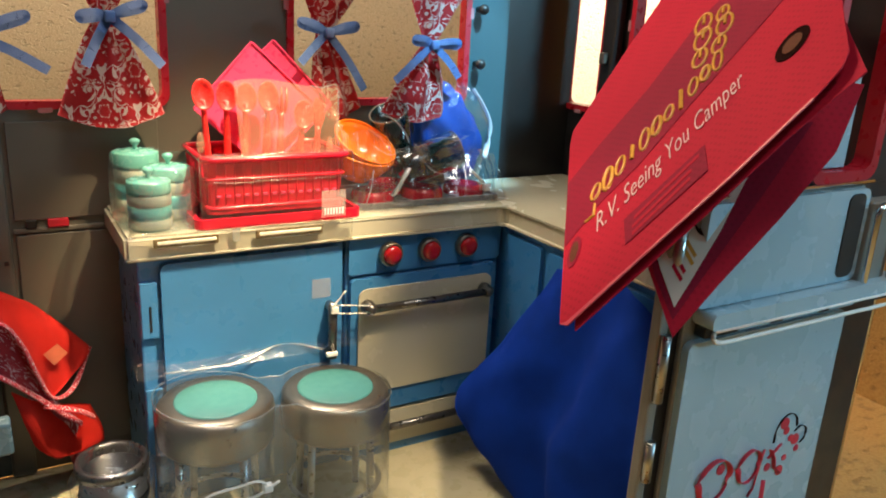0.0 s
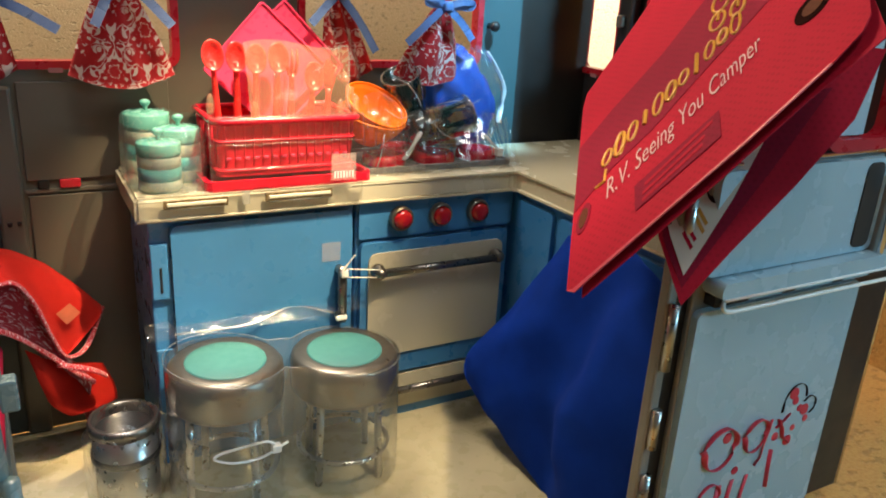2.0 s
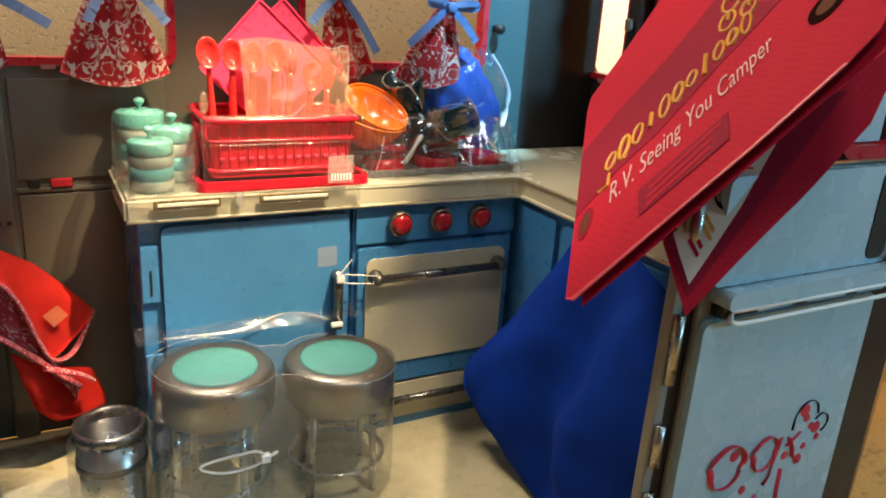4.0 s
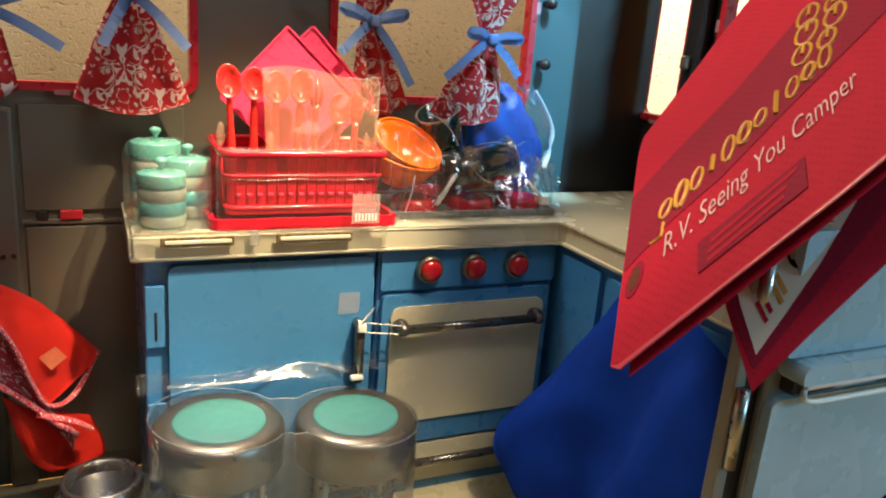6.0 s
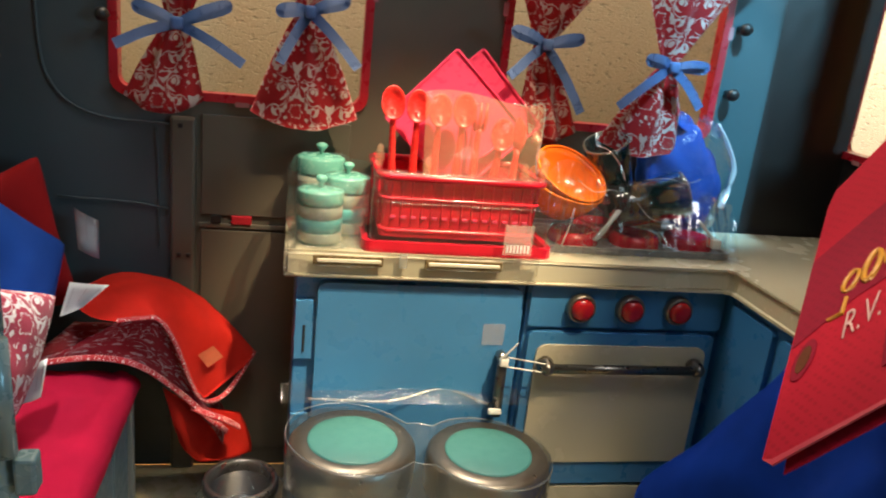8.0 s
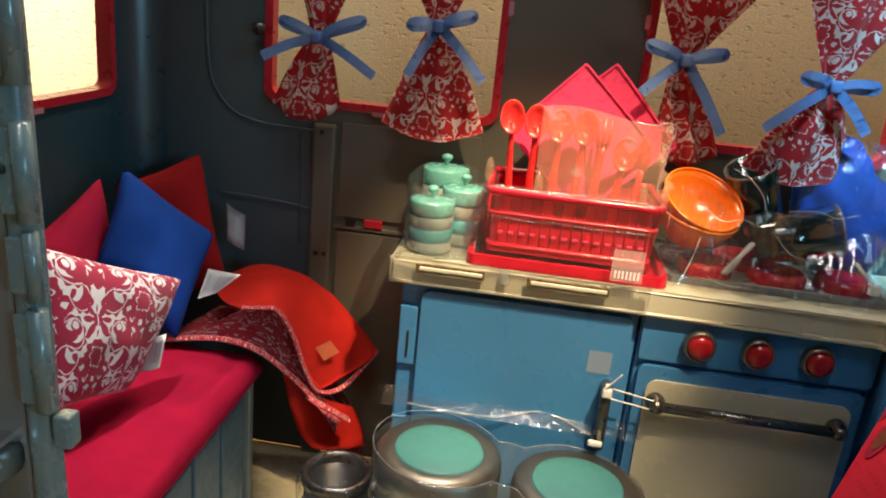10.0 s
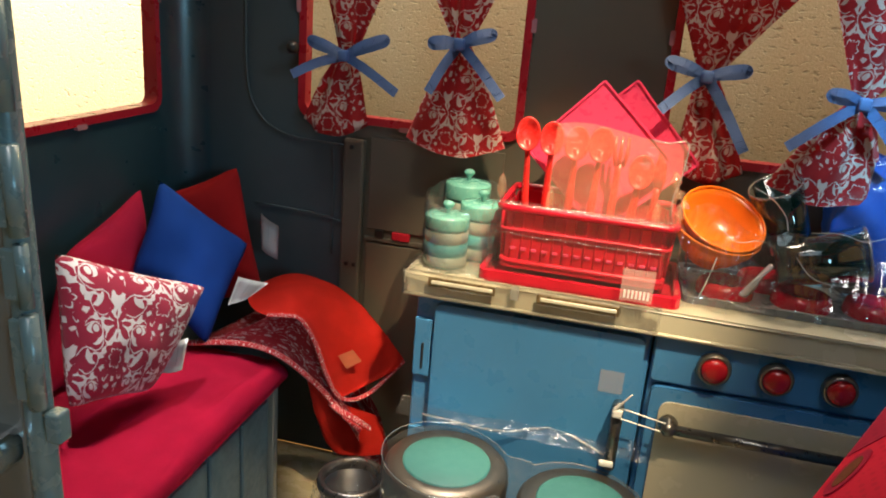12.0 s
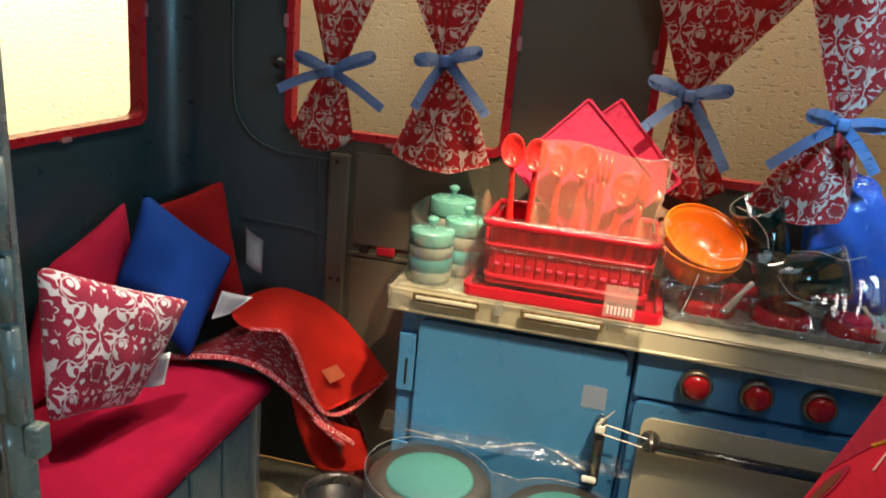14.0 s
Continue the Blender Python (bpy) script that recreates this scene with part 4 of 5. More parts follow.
def crumple(u, v):
    x, z = 0.208 + 0.185 * u, CT + 0.0012 + (0.058 + 0.014 * math.sin(5 * u + 1) + 0.008 * math.sin(17 * u)) * v
    n = abs(noise.noise(Vector((x * 48, z * 9, 0.0)))) + 0.35 * abs(noise.noise(Vector((x * 95, z * 40, 3.0))))
    return (x, 0.001 + 0.014 * v * v + 0.016 * n + 0.020 * u * v, z)


part("front_film", sheet(crumple, 60, 26), BAG, cpk, "crumpled glossy front of the bag", True)
tie = thing("cable_tie", (0.372, 0.03, 0.262), "white nylon cable tie sticking out of the plastic", "cable tie")
part("strap", tube([(0.358, 0.028, 0.284), (0.374, 0.022, 0.268)], 0.0014, 8), WHITE_TIE, tie, "", True)
part("head", box(0.370, 0.378, 0.018, 0.025, 0.262, 0.270, 0.001), WHITE_TIE, tie)

# ---------- curtains ----------


def curtain(rod, tie_x, tie_z, foot, zf, y, seed, label):
    c = thing("curtain", (tie_x, y, zf), label, "curtain", "curtains")
    zt = 0.555

    def f(u, v):
        z = zt + (zf - zt) * v
        if z > tie_z:
            q = (zt - z) / (zt - tie_z)
            w0, w1 = rod[0] + (tie_x - 0.007 - rod[0]) * q, rod[1] + (tie_x + 0.007 - rod[1]) * q
        else:
            q = ((tie_z - z) / (tie_z - zf)) ** 0.78
            w0, w1 = tie_x - 0.007 + (foot[0] - tie_x + 0.007) * q, tie_x + 0.007 + (foot[1] - tie_x - 0.007) * q
        sag = -0.012 * math.sin(math.pi * u) * max(0, (tie_z - z) / (tie_z - zf)) ** 2
        near = math.exp(-((z - tie_z) / 0.03) ** 2)
        fold = math.sin(u * 15 + seed + 2.2 * noise.noise(Vector((u * 2, z * 11, seed)))) * 0.0030 + 0.006 * noise.noise(Vector((u * 4, z * 16, seed)))
        return (w0 + (w1 - w0) * u, y + fold - 0.010 * (1 - near) * math.sin(math.pi * u), z + sag)

    part("cloth", sheet(f, 40, 44, 0.0006, flat=True), DAMASK, c, "", True)
    part("heading", tube([(rod[0] - 0.004, y - 0.001, zt), (rod[1] + 0.004, y - 0.001, zt)], 0.003, 8), DAMASK, c, "", True)
    return c


def strip(points, w, seed=0.0):
    """A flat ribbon along points, standing face-on to the room."""
    p = smooth_line(points, 7)
    b = bmesh.new()
    rows = []
    for i, q in enumerate(p):
        d = (p[min(i + 1, len(p) - 1)] - p[max(i - 1, 0)]).normalized()
        s = d.cross(Vector((0.1 * math.sin(seed), -1, 0))).normalized() * w / 2
        rows.append((b.verts.new(q + s), b.verts.new(q - s)))
    for (a, c), (e, g) in zip(rows, rows[1:]):
        b.faces.new((a, c, g, e))
    bmesh.ops.solidify(b, geom=b.faces[:], thickness=0.0005)
    return b


def bow(c, l, r, tl, tr, label="pale blue satin ribbon bow tying the curtain"):
    """c: the knot; l, r: the loops' ends; tl, tr: the tails' ends, all (x, z)."""
    y = c[1]
    t = thing("ribbon_bow", c, label, "bow", "bows")
    k = Vector(c)
    for e in (l, r):
        v = Vector((e[0], y - 0.006, e[1]))
        s = Vector((0, 0, 0.0035))
        part("loop", strip([k, k.lerp(v, 0.5) + s + Vector((0, -0.004, 0)), v + s * 0.6, v - s * 0.7 + Vector((0, 0.002, 0)), k.lerp(v, 0.5) - s * 0.5, k], 0.0065, e[0] * 40), RIBBON, t, "", True)
    for e in (tl, tr):
        v = Vector((e[0], y - 0.010, e[1]))
        part("tail", strip([k, k.lerp(v, 0.5) + Vector((0, -0.003, 0.002)), v], 0.0085, e[0] * 60), RIBBON, t, "", True)
    part("knot", box(c[0] - 0.0045, c[0] + 0.0045, y - 0.009, y + 0.001, c[2] - 0.005, c[2] + 0.005, 0.002), RIBBON, t, "", True)
    return t


YC = 0.094
lab = "red and white damask cotton curtain gathered with a bow"
curtain((-0.152, -0.030), -0.097, 0.408, (-0.140, -0.076), 0.347, YC, 0.3, lab)
curtain((-0.068, 0.076), 0.006, 0.427, (-0.038, 0.053), 0.342, YC, 1.7, lab)
curtain((0.150, 0.325), 0.211, 0.421, (0.196, 0.252), 0.346, YC, 3.1, lab)
curtain((0.266, 0.430), 0.325, 0.414, (0.268, 0.356), 0.343, 0.078, 4.4, lab)
bow((-0.095, 0.080, 0.409), (-0.124, 0.419), (-0.058, 0.425), (-0.141, 0.389), (-0.043, 0.382))
bow((0.008, 0.080, 0.428), (-0.015, 0.427), (0.035, 0.438), (-0.015, 0.386), (0.049, 0.387))
bow((0.210, 0.080, 0.421), (0.181, 0.430), (0.238, 0.428), (0.178, 0.392), (0.247, 0.366))
bow((0.323, 0.066, 0.413), (0.300, 0.418), (0.352, 0.415), (0.275, 0.376), (0.352, 0.380))

# ---------- bed ----------
bench = thing("bench", (-0.205, -0.11, Z0), "slate blue plastic bed base with a pale corner post", "bench")
part("body", box(XL + 0.002, -0.1225, YF + 0.012, -0.001, Z0, 0.119, 0.003), CRATE, bench)
part("corner_post", box(-0.1245, -0.1165, -0.0085, 0.0005, Z0, 0.119, 0.0015), LEAF_GREY, bench, "pale grey corner post")
for k in range(5):
    y = -0.268 + 0.0515 * k
    part("panel", box(-0.1225, -0.1190, y, y + 0.047, Z0 + 0.008, 0.112, 0.0015), CRATE, bench)

mat_thing = thing("mattress", (-0.215, -0.11, 0.119), "soft crimson cotton mattress with a rounded edge", "mattress")


def mattress(u, v):
    y = YF + 0.014 + (0.016 - YF - 0.014) * v
    puff = 0.005 * noise.noise(Vector((u * 4, v * 6, 0.7))) + 0.0030 * noise.noise(Vector((u * 12 + v * 6, v * 11, 2.0))) - 0.0025 * max(0, 1 - abs(u - 0.66 - 0.03 * math.sin(v * 9)) / 0.05)
    end = 1 - 0.35 * max(0, (v - 0.88) / 0.12) ** 2
    if u < 0.70:
        x, z = XL + 0.004 + 0.150 * u / 0.70, 0.142
    else:
        t = (u - 0.70) / 0.30 * math.pi * 0.62
        x, z = XL + 0.154 + 0.0165 * math.sin(t), 0.142 - 0.0165 * (1 - math.cos(t))
    return (x, y, 0.1195 + (z - 0.1195) * end + puff * (1 if u < 0.8 else 0.4))


part("cover", sheet(mattress, 28, 36, -0.004), CRIMSON, mat_thing, "", True)


def cushion(name, corners, bulge, material, label, uvs=0.11, hem=0.0):
    """corners in turn: lower left, lower right, upper right, upper left as seen from the room."""
    a, b, c, d = (Vector(p) for p in corners)
    n = (b - a).cross(d - a).normalized()
    mid = (a + b + c + d) / 4
    t = thing(name, (mid.x, mid.y, min(p.z for p in (a, b, c, d))), label, "cushion", "cushions")
    out = None
    for s in (1, -1):
        def f(u, v):
            p = (a * (1 - u) + b * u) * (1 - v) + (d * (1 - u) + c * u) * v
            pu, pv = 1 - abs(2 * u - 1) ** 2.6, 1 - abs(2 * v - 1) ** 2.6
            p = p + (mid - p) * 0.10 * (pu * (1 - pv) + pv * (1 - pu))
            p = p + (mid - p) * 0.09 * (abs(2 * u - 1) * abs(2 * v - 1)) ** 5
            w = 0.0025 * noise.noise(p * 45)
            return p + n * s * (bulge * (pu * pv) ** 0.55 + w * pu * pv)
        out = sheet(f, 24, 24, 0, uvs, uvs, out)
    bmesh.ops.remove_doubles(out, verts=out.verts, dist=1e-5)
    part("cover", out, material, t, "", True)
    return t


cushion("cushion", [(-0.262, 0.060, 0.140), (-0.176, 0.096, 0.160), (-0.205, 0.094, 0.298), (-0.272, 0.050, 0.266)], 0.016, CUSHION_RED, "red cotton cushion standing in the corner, colour darkened for shade")
cushion("cushion", [(-0.252, -0.150, 0.140), (-0.240, 0.005, 0.150), (-0.256, 0.014, 0.288), (-0.268, -0.080, 0.248)], 0.014, CUSHION_CRIMSON, "crimson cotton cushion leaning on the end wall, colour darkened for shade")
cushion("cushion", [(-0.238, -0.040, 0.222), (-0.180, -0.012, 0.147), (-0.178, 0.068, 0.226), (-0.232, 0.000, 0.300)], 0.018, BLUE_CLOTH, "royal blue cotton cushion standing on one corner")
cushion("cushion", [(-0.186, -0.186, 0.176), (-0.172, -0.108, 0.154), (-0.152, -0.052, 0.230), (-0.200, -0.172, 0.290)], 0.016, DAMASK_BIG, "red and white damask cushion with a white care tag", 0.125)


def care_tag(points, label, bars=5):
    a, b, c, d = (Vector(p) for p in points)
    t = thing("care_tag", a.lerp(c, 0.5), label, "tag", "care tags")
    n = (b - a).cross(d - a).normalized()
    bend = lambda u, v: (a * (1 - u) + b * u) * (1 - v) + (d * (1 - u) + c * u) * v + n * 0.003 * math.sin(math.pi * v)
    part("cloth", sheet(bend, 4, 8, 0.0005), WHITE_TAG, t, "", True)
    for k in range(bars):
        v = 0.15 + 0.7 * k / max(1, bars - 1)
        q = lambda u, e: bend(u, v + e) + n * (0.0008 if n.dot(Vector((1, -1.5, 0.8))) > 0 else -0.0008)
        part("print_bar", sheet(lambda u, e: q(0.15 + (0.6 - 0.12 * (k % 3)) * u, 0.028 * e), 2, 1, 0.0003), PRINT_GREY, t)
    return t


care_tag([(-0.170, -0.102, 0.197), (-0.173, -0.102, 0.170), (-0.158, -0.088, 0.168), (-0.153, -0.086, 0.196)], "white satin care tag with unreadable print on the cushion")
care_tag([(-0.180, 0.090, 0.250), (-0.176, 0.084, 0.215), (-0.160, 0.086, 0.206), (-0.160, 0.088, 0.240)], "white care tag on the red cushion", 3)
care_tag([(-0.166, 0.018, 0.210), (-0.172, 0.010, 0.184), (-0.157, 0.014, 0.190), (-0.138, 0.022, 0.207)], "greyish white care tag by the folded blanket", 3)

# blanket
blk = thing("blanket", (-0.09, 0.05, Z0), "red felt blanket with damask binding draped over the bed end", "blanket")


def grid_sheet(rows, nu=20, nv=20, thick=0.003, su=0.1, sv=0.1, folds=0.0):
    """A cloth through a few rows of places."""
    lines = [smooth_line(r, 8) for r in rows]

    def f(u, v):
        col = []
        for l in lines:
            g = u * (len(l) - 1)
            k = min(int(g), len(l) - 2)
            col.append(l[k].lerp(l[k + 1], g - k))
        s = v * (len(col) - 1)
        i = min(int(s), len(col) - 2)
        a, b, c, d = col[max(i - 1, 0)], col[i], col[i + 1], col[min(i + 2, len(col) - 1)]
        t = s - i
        p = 0.5 * (2 * b + (c - a) * t + (2 * a - 5 * b + 4 * c - d) * t * t + (3 * b - a - 3 * c + d) * t ** 3)
        w = noise.noise(p * 38) * 0.0022
        w2 = folds * math.sin(u * 9 + 2.5 * v + 2.5 * noise.noise(p * 14)) * (0.3 + 0.7 * v) * math.sin(math.pi * min(1, u * 1.02))
        return p + Vector((w - w2, -w, w))
    return sheet(f, nu, nv, thick, su, sv)


FLAP = [[(-0.185, 0.070, 0.176), (-0.150, 0.088, 0.192), (-0.112, 0.092, 0.190), (-0.075, 0.098, 0.168), (-0.028, 0.102, 0.116)],
        [(-0.160, 0.028, 0.180), (-0.130, 0.040, 0.195), (-0.098, 0.048, 0.190), (-0.066, 0.060, 0.160), (-0.036, 0.078, 0.110)],
        [(-0.128, 0.002, 0.184), (-0.098, 0.004, 0.186), (-0.086, 0.010, 0.164), (-0.076, 0.018, 0.128), (-0.066, 0.030, 0.102)]]
part("flap", grid_sheet(FLAP, 32, 20, 0.0035), RED_CLOTH, blk, "bright red felt side", True)
UNDER = [[(-0.200, -0.010, 0.150), (-0.150, 0.000, 0.154), (-0.113, 0.002, 0.147), (-0.082, 0.020, 0.112), (-0.062, 0.024, 0.088), (-0.048, 0.028, 0.074)],
         [(-0.190, 0.030, 0.150), (-0.150, 0.040, 0.150), (-0.110, 0.050, 0.136), (-0.078, 0.062, 0.080), (-0.060, 0.070, 0.030), (-0.052, 0.072, 0.000)],
         [(-0.180, 0.080, 0.150), (-0.140, 0.095, 0.140), (-0.095, 0.102, 0.110), (-0.060, 0.106, 0.060), (-0.042, 0.106, 0.020), (-0.036, 0.106, -0.012)]]
FOLD = [[(-0.128, 0.003, 0.184), (-0.112, 0.004, 0.186), (-0.098, 0.005, 0.184), (-0.086, 0.011, 0.162), (-0.076, 0.019, 0.126), (-0.066, 0.031, 0.100)],
        [(-0.165, 0.002, 0.162), (-0.132, 0.004, 0.168), (-0.106, 0.006, 0.163), (-0.084, 0.018, 0.137), (-0.070, 0.024, 0.106), (-0.056, 0.032, 0.086)],
        [(-0.200, -0.009, 0.150), (-0.150, 0.001, 0.154), (-0.113, 0.003, 0.147), (-0.082, 0.021, 0.112), (-0.062, 0.025, 0.088), (-0.046, 0.031, 0.071)]]
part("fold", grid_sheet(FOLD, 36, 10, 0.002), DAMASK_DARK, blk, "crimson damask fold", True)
TAIL = [[(-0.098, 0.022, 0.118), (-0.082, 0.026, 0.104), (-0.062, 0.032, 0.094), (-0.036, 0.044, 0.082)],
        [(-0.093, 0.026, 0.085), (-0.078, 0.026, 0.070), (-0.058, 0.034, 0.066), (-0.028, 0.050, 0.058)],
        [(-0.086, 0.032, 0.058), (-0.073, 0.030, 0.042), (-0.054, 0.038, 0.036), (-0.026, 0.056, 0.034)]]
part("tail", grid_sheet(TAIL, 26, 16, 0.003, folds=0.003), RED_CLOTH, blk, "hanging red felt corner", True)
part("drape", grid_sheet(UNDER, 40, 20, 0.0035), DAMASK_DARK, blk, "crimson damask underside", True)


def binding(points, r, k):
    p = smooth_line(points, 8)
    b = bmesh.new()
    uvl = b.loops.layers.uv.new("UVMap")
    rings, L = [], [0.0]
    for i, q in enumerate(p):
        d = (p[min(i + 1, len(p) - 1)] - p[max(i - 1, 0)]).normalized()
        s = d.cross(Vector((0.3, -0.5, 1))).normalized()
        w = d.cross(s)
        rings.append([b.verts.new(q + s * r * math.cos(a) + w * r * 0.45 * math.sin(a)) for a in (j * math.pi / 4 for j in range(8))])
        if i:
            L.append(L[-1] + (q - p[i - 1]).length)
    for i in range(len(p) - 1):
        for j in range(8):
            f = b.faces.new((rings[i][j], rings[i][(j + 1) % 8], rings[i + 1][(j + 1) % 8], rings[i + 1][j]))
            for loop, (s, t) in zip(f.loops, ((i, j), (i, j + 1), (i + 1, j + 1), (i + 1, j))):
                loop[uvl].uv = (L[s], t * r * 0.7)
    return part("binding", b, DAMASK_SMALL, blk, "red and white damask binding", True)


binding([(-0.128, 0.000, 0.186), (-0.112, 0.001, 0.188), (-0.098, 0.002, 0.187), (-0.086, 0.008, 0.164), (-0.076, 0.016, 0.128), (-0.066, 0.028, 0.102), (-0.048, 0.052, 0.098), (-0.028, 0.100, 0.115)], 0.0024, 0)
binding([(-0.200, -0.012, 0.151), (-0.150, -0.002, 0.155), (-0.113, 0.000, 0.148), (-0.082, 0.018, 0.113), (-0.062, 0.022, 0.089), (-0.046, 0.028, 0.072)], 0.0032, 1)
binding([(-0.074, 0.022, 0.098), (-0.060, 0.012, 0.098), (-0.046, 0.016, 0.090), (-0.036, 0.026, 0.078)], 0.0034, 2)
pt = [(-0.072, 0.030, 0.144), (-0.060, 0.036, 0.150), (-0.052, 0.040, 0.138), (-0.064, 0.033, 0.131)]
a_, b_, c_, d_ = (Vector(p) + Vector((0.0008, -0.0020, 0.0008)) for p in pt)
part("patch", sheet(lambda u, v: (a_ * (1 - u) + b_ * u) * (1 - v) + (d_ * (1 - u) + c_ * u) * v, 3, 3, 0.0008), ORANGE_TAG, blk, "small orange felt patch")

# ---------- floor things ----------
can = thing("bin", (-0.030, -0.035, Z0), "small steel toy bin with a dark open mouth in clear plastic", "bin")
mc = Matrix.Translation((-0.030, -0.035, 0))
part("body", lathe([(0, Z0 + 0.0005), (0.024, Z0 + 0.0005), (0.026, Z0 + 0.004), (0.0275, 0.060), (0.0255, 0.060), (0.023, Z0 + 0.004), (0, Z0 + 0.004)], mc, 40), STEEL, can, "", True)
part("rim", lathe([(0.0245, 0.058), (0.0295, 0.058), (0.0300, 0.064), (0.0285, 0.068), (0.0250, 0.067), (0.0245, 0.058)], mc, 40), HANDLE, can, "dark steel rim", True)
part("liner", lathe([(0, 0.030), (0.0245, 0.030), (0.0248, 0.058), (0.0238, 0.058), (0.0235, 0.032), (0, 0.032)], mc, 32), BLACK, can, "dark inside of the bin", True)
part("flap", lathe([(0, 0), (0.005, 0.0), (0.0085, 0.001), (0, 0.003)], Matrix.Translation((-0.030, -0.035, 0.045)), 20), STEEL, can, "", True)
part("pedal", box(-0.055, -0.036, -0.070, -0.060, Z0 + 0.0005, Z0 + 0.006, 0.0015), BLACK, can)
part("band", lathe([(0.0278, 0.030), (0.0290, 0.031), (0.0290, 0.036), (0.0280, 0.037)], mc, 40), BLACK, can, "", True)
wrapc = thing("clear_package", (-0.03, -0.035, Z0), "crinkled clear plastic bag round the steel bin", "packaging")


def can_bag(u, v):
    a = 2 * math.pi * u
    z = Z0 + 0.002 + 0.096 * v
    n = noise.noise(Vector((math.cos(a) * 2.2, math.sin(a) * 2.2, v * 3.5)))
    r = (0.034 + 0.004 * n) * (1 - 0.55 * max(0, v - 0.72) / 0.28)
    return (-0.030 + r * math.cos(a), -0.035 + r * math.sin(a), z + 0.006 * n)


part("film", sheet(can_bag, 36, 18), FILM, wrapc, "", True)

# clear shell round the stools
sh = thing("clear_package", (0.11, -0.055, Z0), "clear moulded plastic shell holding both stools", "packaging")


def shell_path(g):
    res = []
    N = 96
    for k in range(N):
        a = 2 * math.pi * k / N
        c = Vector((0.111, -0.0555))
        d = Vector((math.cos(a), math.sin(a)))
        best = 0
        for cx, cy in ((0.055, -0.054), (0.164, -0.061)):
            o = c - Vector((cx, cy))
            bq, cq = o.dot(d), o.dot(o) - g * g
            disc = bq * bq - cq
            if disc > 0:
                best = max(best, -bq + math.sqrt(disc))
        best = max(best, 0.030)
        res.append(c + d * best)
    return res


ring_lo, ring_hi = shell_path(0.0530), shell_path(0.0518)


def shell_wall(u, v):
    k = round(u * 96) % 96
    p, q = ring_lo[k], ring_hi[k]
    s = p.lerp(q, v)
    z = Z0 + 0.003 + (0.111 - Z0) * v - 0.006 * (s.x - 0.055) / 0.11 * v
    n = 0.0012 * noise.noise(Vector((s.x * 60, s.y * 60, z * 20)))
    return (s.x + n, s.y + n, z)


part("wall", sheet(shell_wall, 96, 8), HAZE, sh, "", True)
part("rim", tube([(p.x, p.y, 0.1165 - 0.010 * (p.x - 0.055) / 0.11) for p in shell_path(0.0522)], 0.0005, 6, True), SHELL, sh, "shiny clear rim", True)


def shell_top(u, v):
    x = -0.002 + 0.226 * u
    n = noise.noise(Vector((x * 26, v * 5, 1.5)))
    return (x, -0.012 + 0.022 * v, 0.122 + 0.022 * v * (1 - 0.6 * abs(2 * u - 0.9)) + 0.006 * n * v)


part("flange", sheet(shell_top, 40, 8), FILM, sh, "crumpled clear flange", True)
part("fold", tube(smooth_line([shell_top(0.02, 1), shell_top(0.25, 0.7), shell_top(0.5, 0.9), shell_top(0.8, 0.8)], 6), 0.0010, 6), SHELL, sh, "", True)
part("fold", tube(smooth_line([shell_top(0.1, 0.2), shell_top(0.4, 0.1), shell_top(0.6, 0.5), (0.176, -0.006, 0.119)], 6), 0.0012, 6), SHELL, sh, "", True)

zt = thing("cable_tie", (0.058, -0.108, 0.055), "white nylon cable tie looped round the stool package", "cable tie")
part("strap", tube(smooth_line([(0.030, -0.111, 0.054), (0.045, -0.116, 0.050), (0.066, -0.117, 0.050), (0.080, -0.115, 0.054), (0.074, -0.114, 0.062), (0.052, -0.114, 0.062), (0.034, -0.112, 0.059)], 6, True), 0.0016, 8, True, flat=0.7), WHITE_TIE, zt, "", True)
part("head", box(0.077, 0.085, -0.118, -0.111, 0.051, 0.058, 0.001), WHITE_TIE, zt)
part("tail", tube([(0.084, -0.114, 0.054), (0.092, -0.113, 0.057)], 0.0012, 6), WHITE_TIE, zt, "", True)

cord = thing("tie_cord", (0.18, -0.014, 0.165), "thin white cord tied from cabinet handle to oven handle", "cord")
part("string", tube([(0.180, -0.0172, 0.170), (0.2205, -0.017, 0.163)], 0.0006, 6), WHITE_TIE, cord)
part("string", tube([(0.180, -0.0172, 0.161), (0.2205, -0.017, 0.155)], 0.0006, 6), WHITE_TIE, cord)
part("tag_end", tube(smooth_line([(0.178, -0.0172, 0.167), (0.183, -0.021, 0.176), (0.189, -0.024, 0.186)], 4), [0.0022, 0.0018, 0.0014, 0.001, 0.0008, 0.0008, 0.0006, 0.0006, 0.0005], 8), WHITE_TIE, cord, "", True)
part("knot", box(0.1765, 0.1845, -0.020, -0.0155, 0.161, 0.169, 0.0015), WHITE_TIE, cord)
part("low_knot", box(0.172, 0.184, -0.020, -0.0155, 0.116, 0.121, 0.0015), WHITE_TIE, cord)
tape = single("clear_tape", box(0.163, 0.182, -0.0032, -0.0024, 0.174, 0.193, 0), clear("tape_film", (0.7, 0.62, 0.56), 0.4, 0.16, 0.2), "small square of cloudy clear tape on the door", "tape")

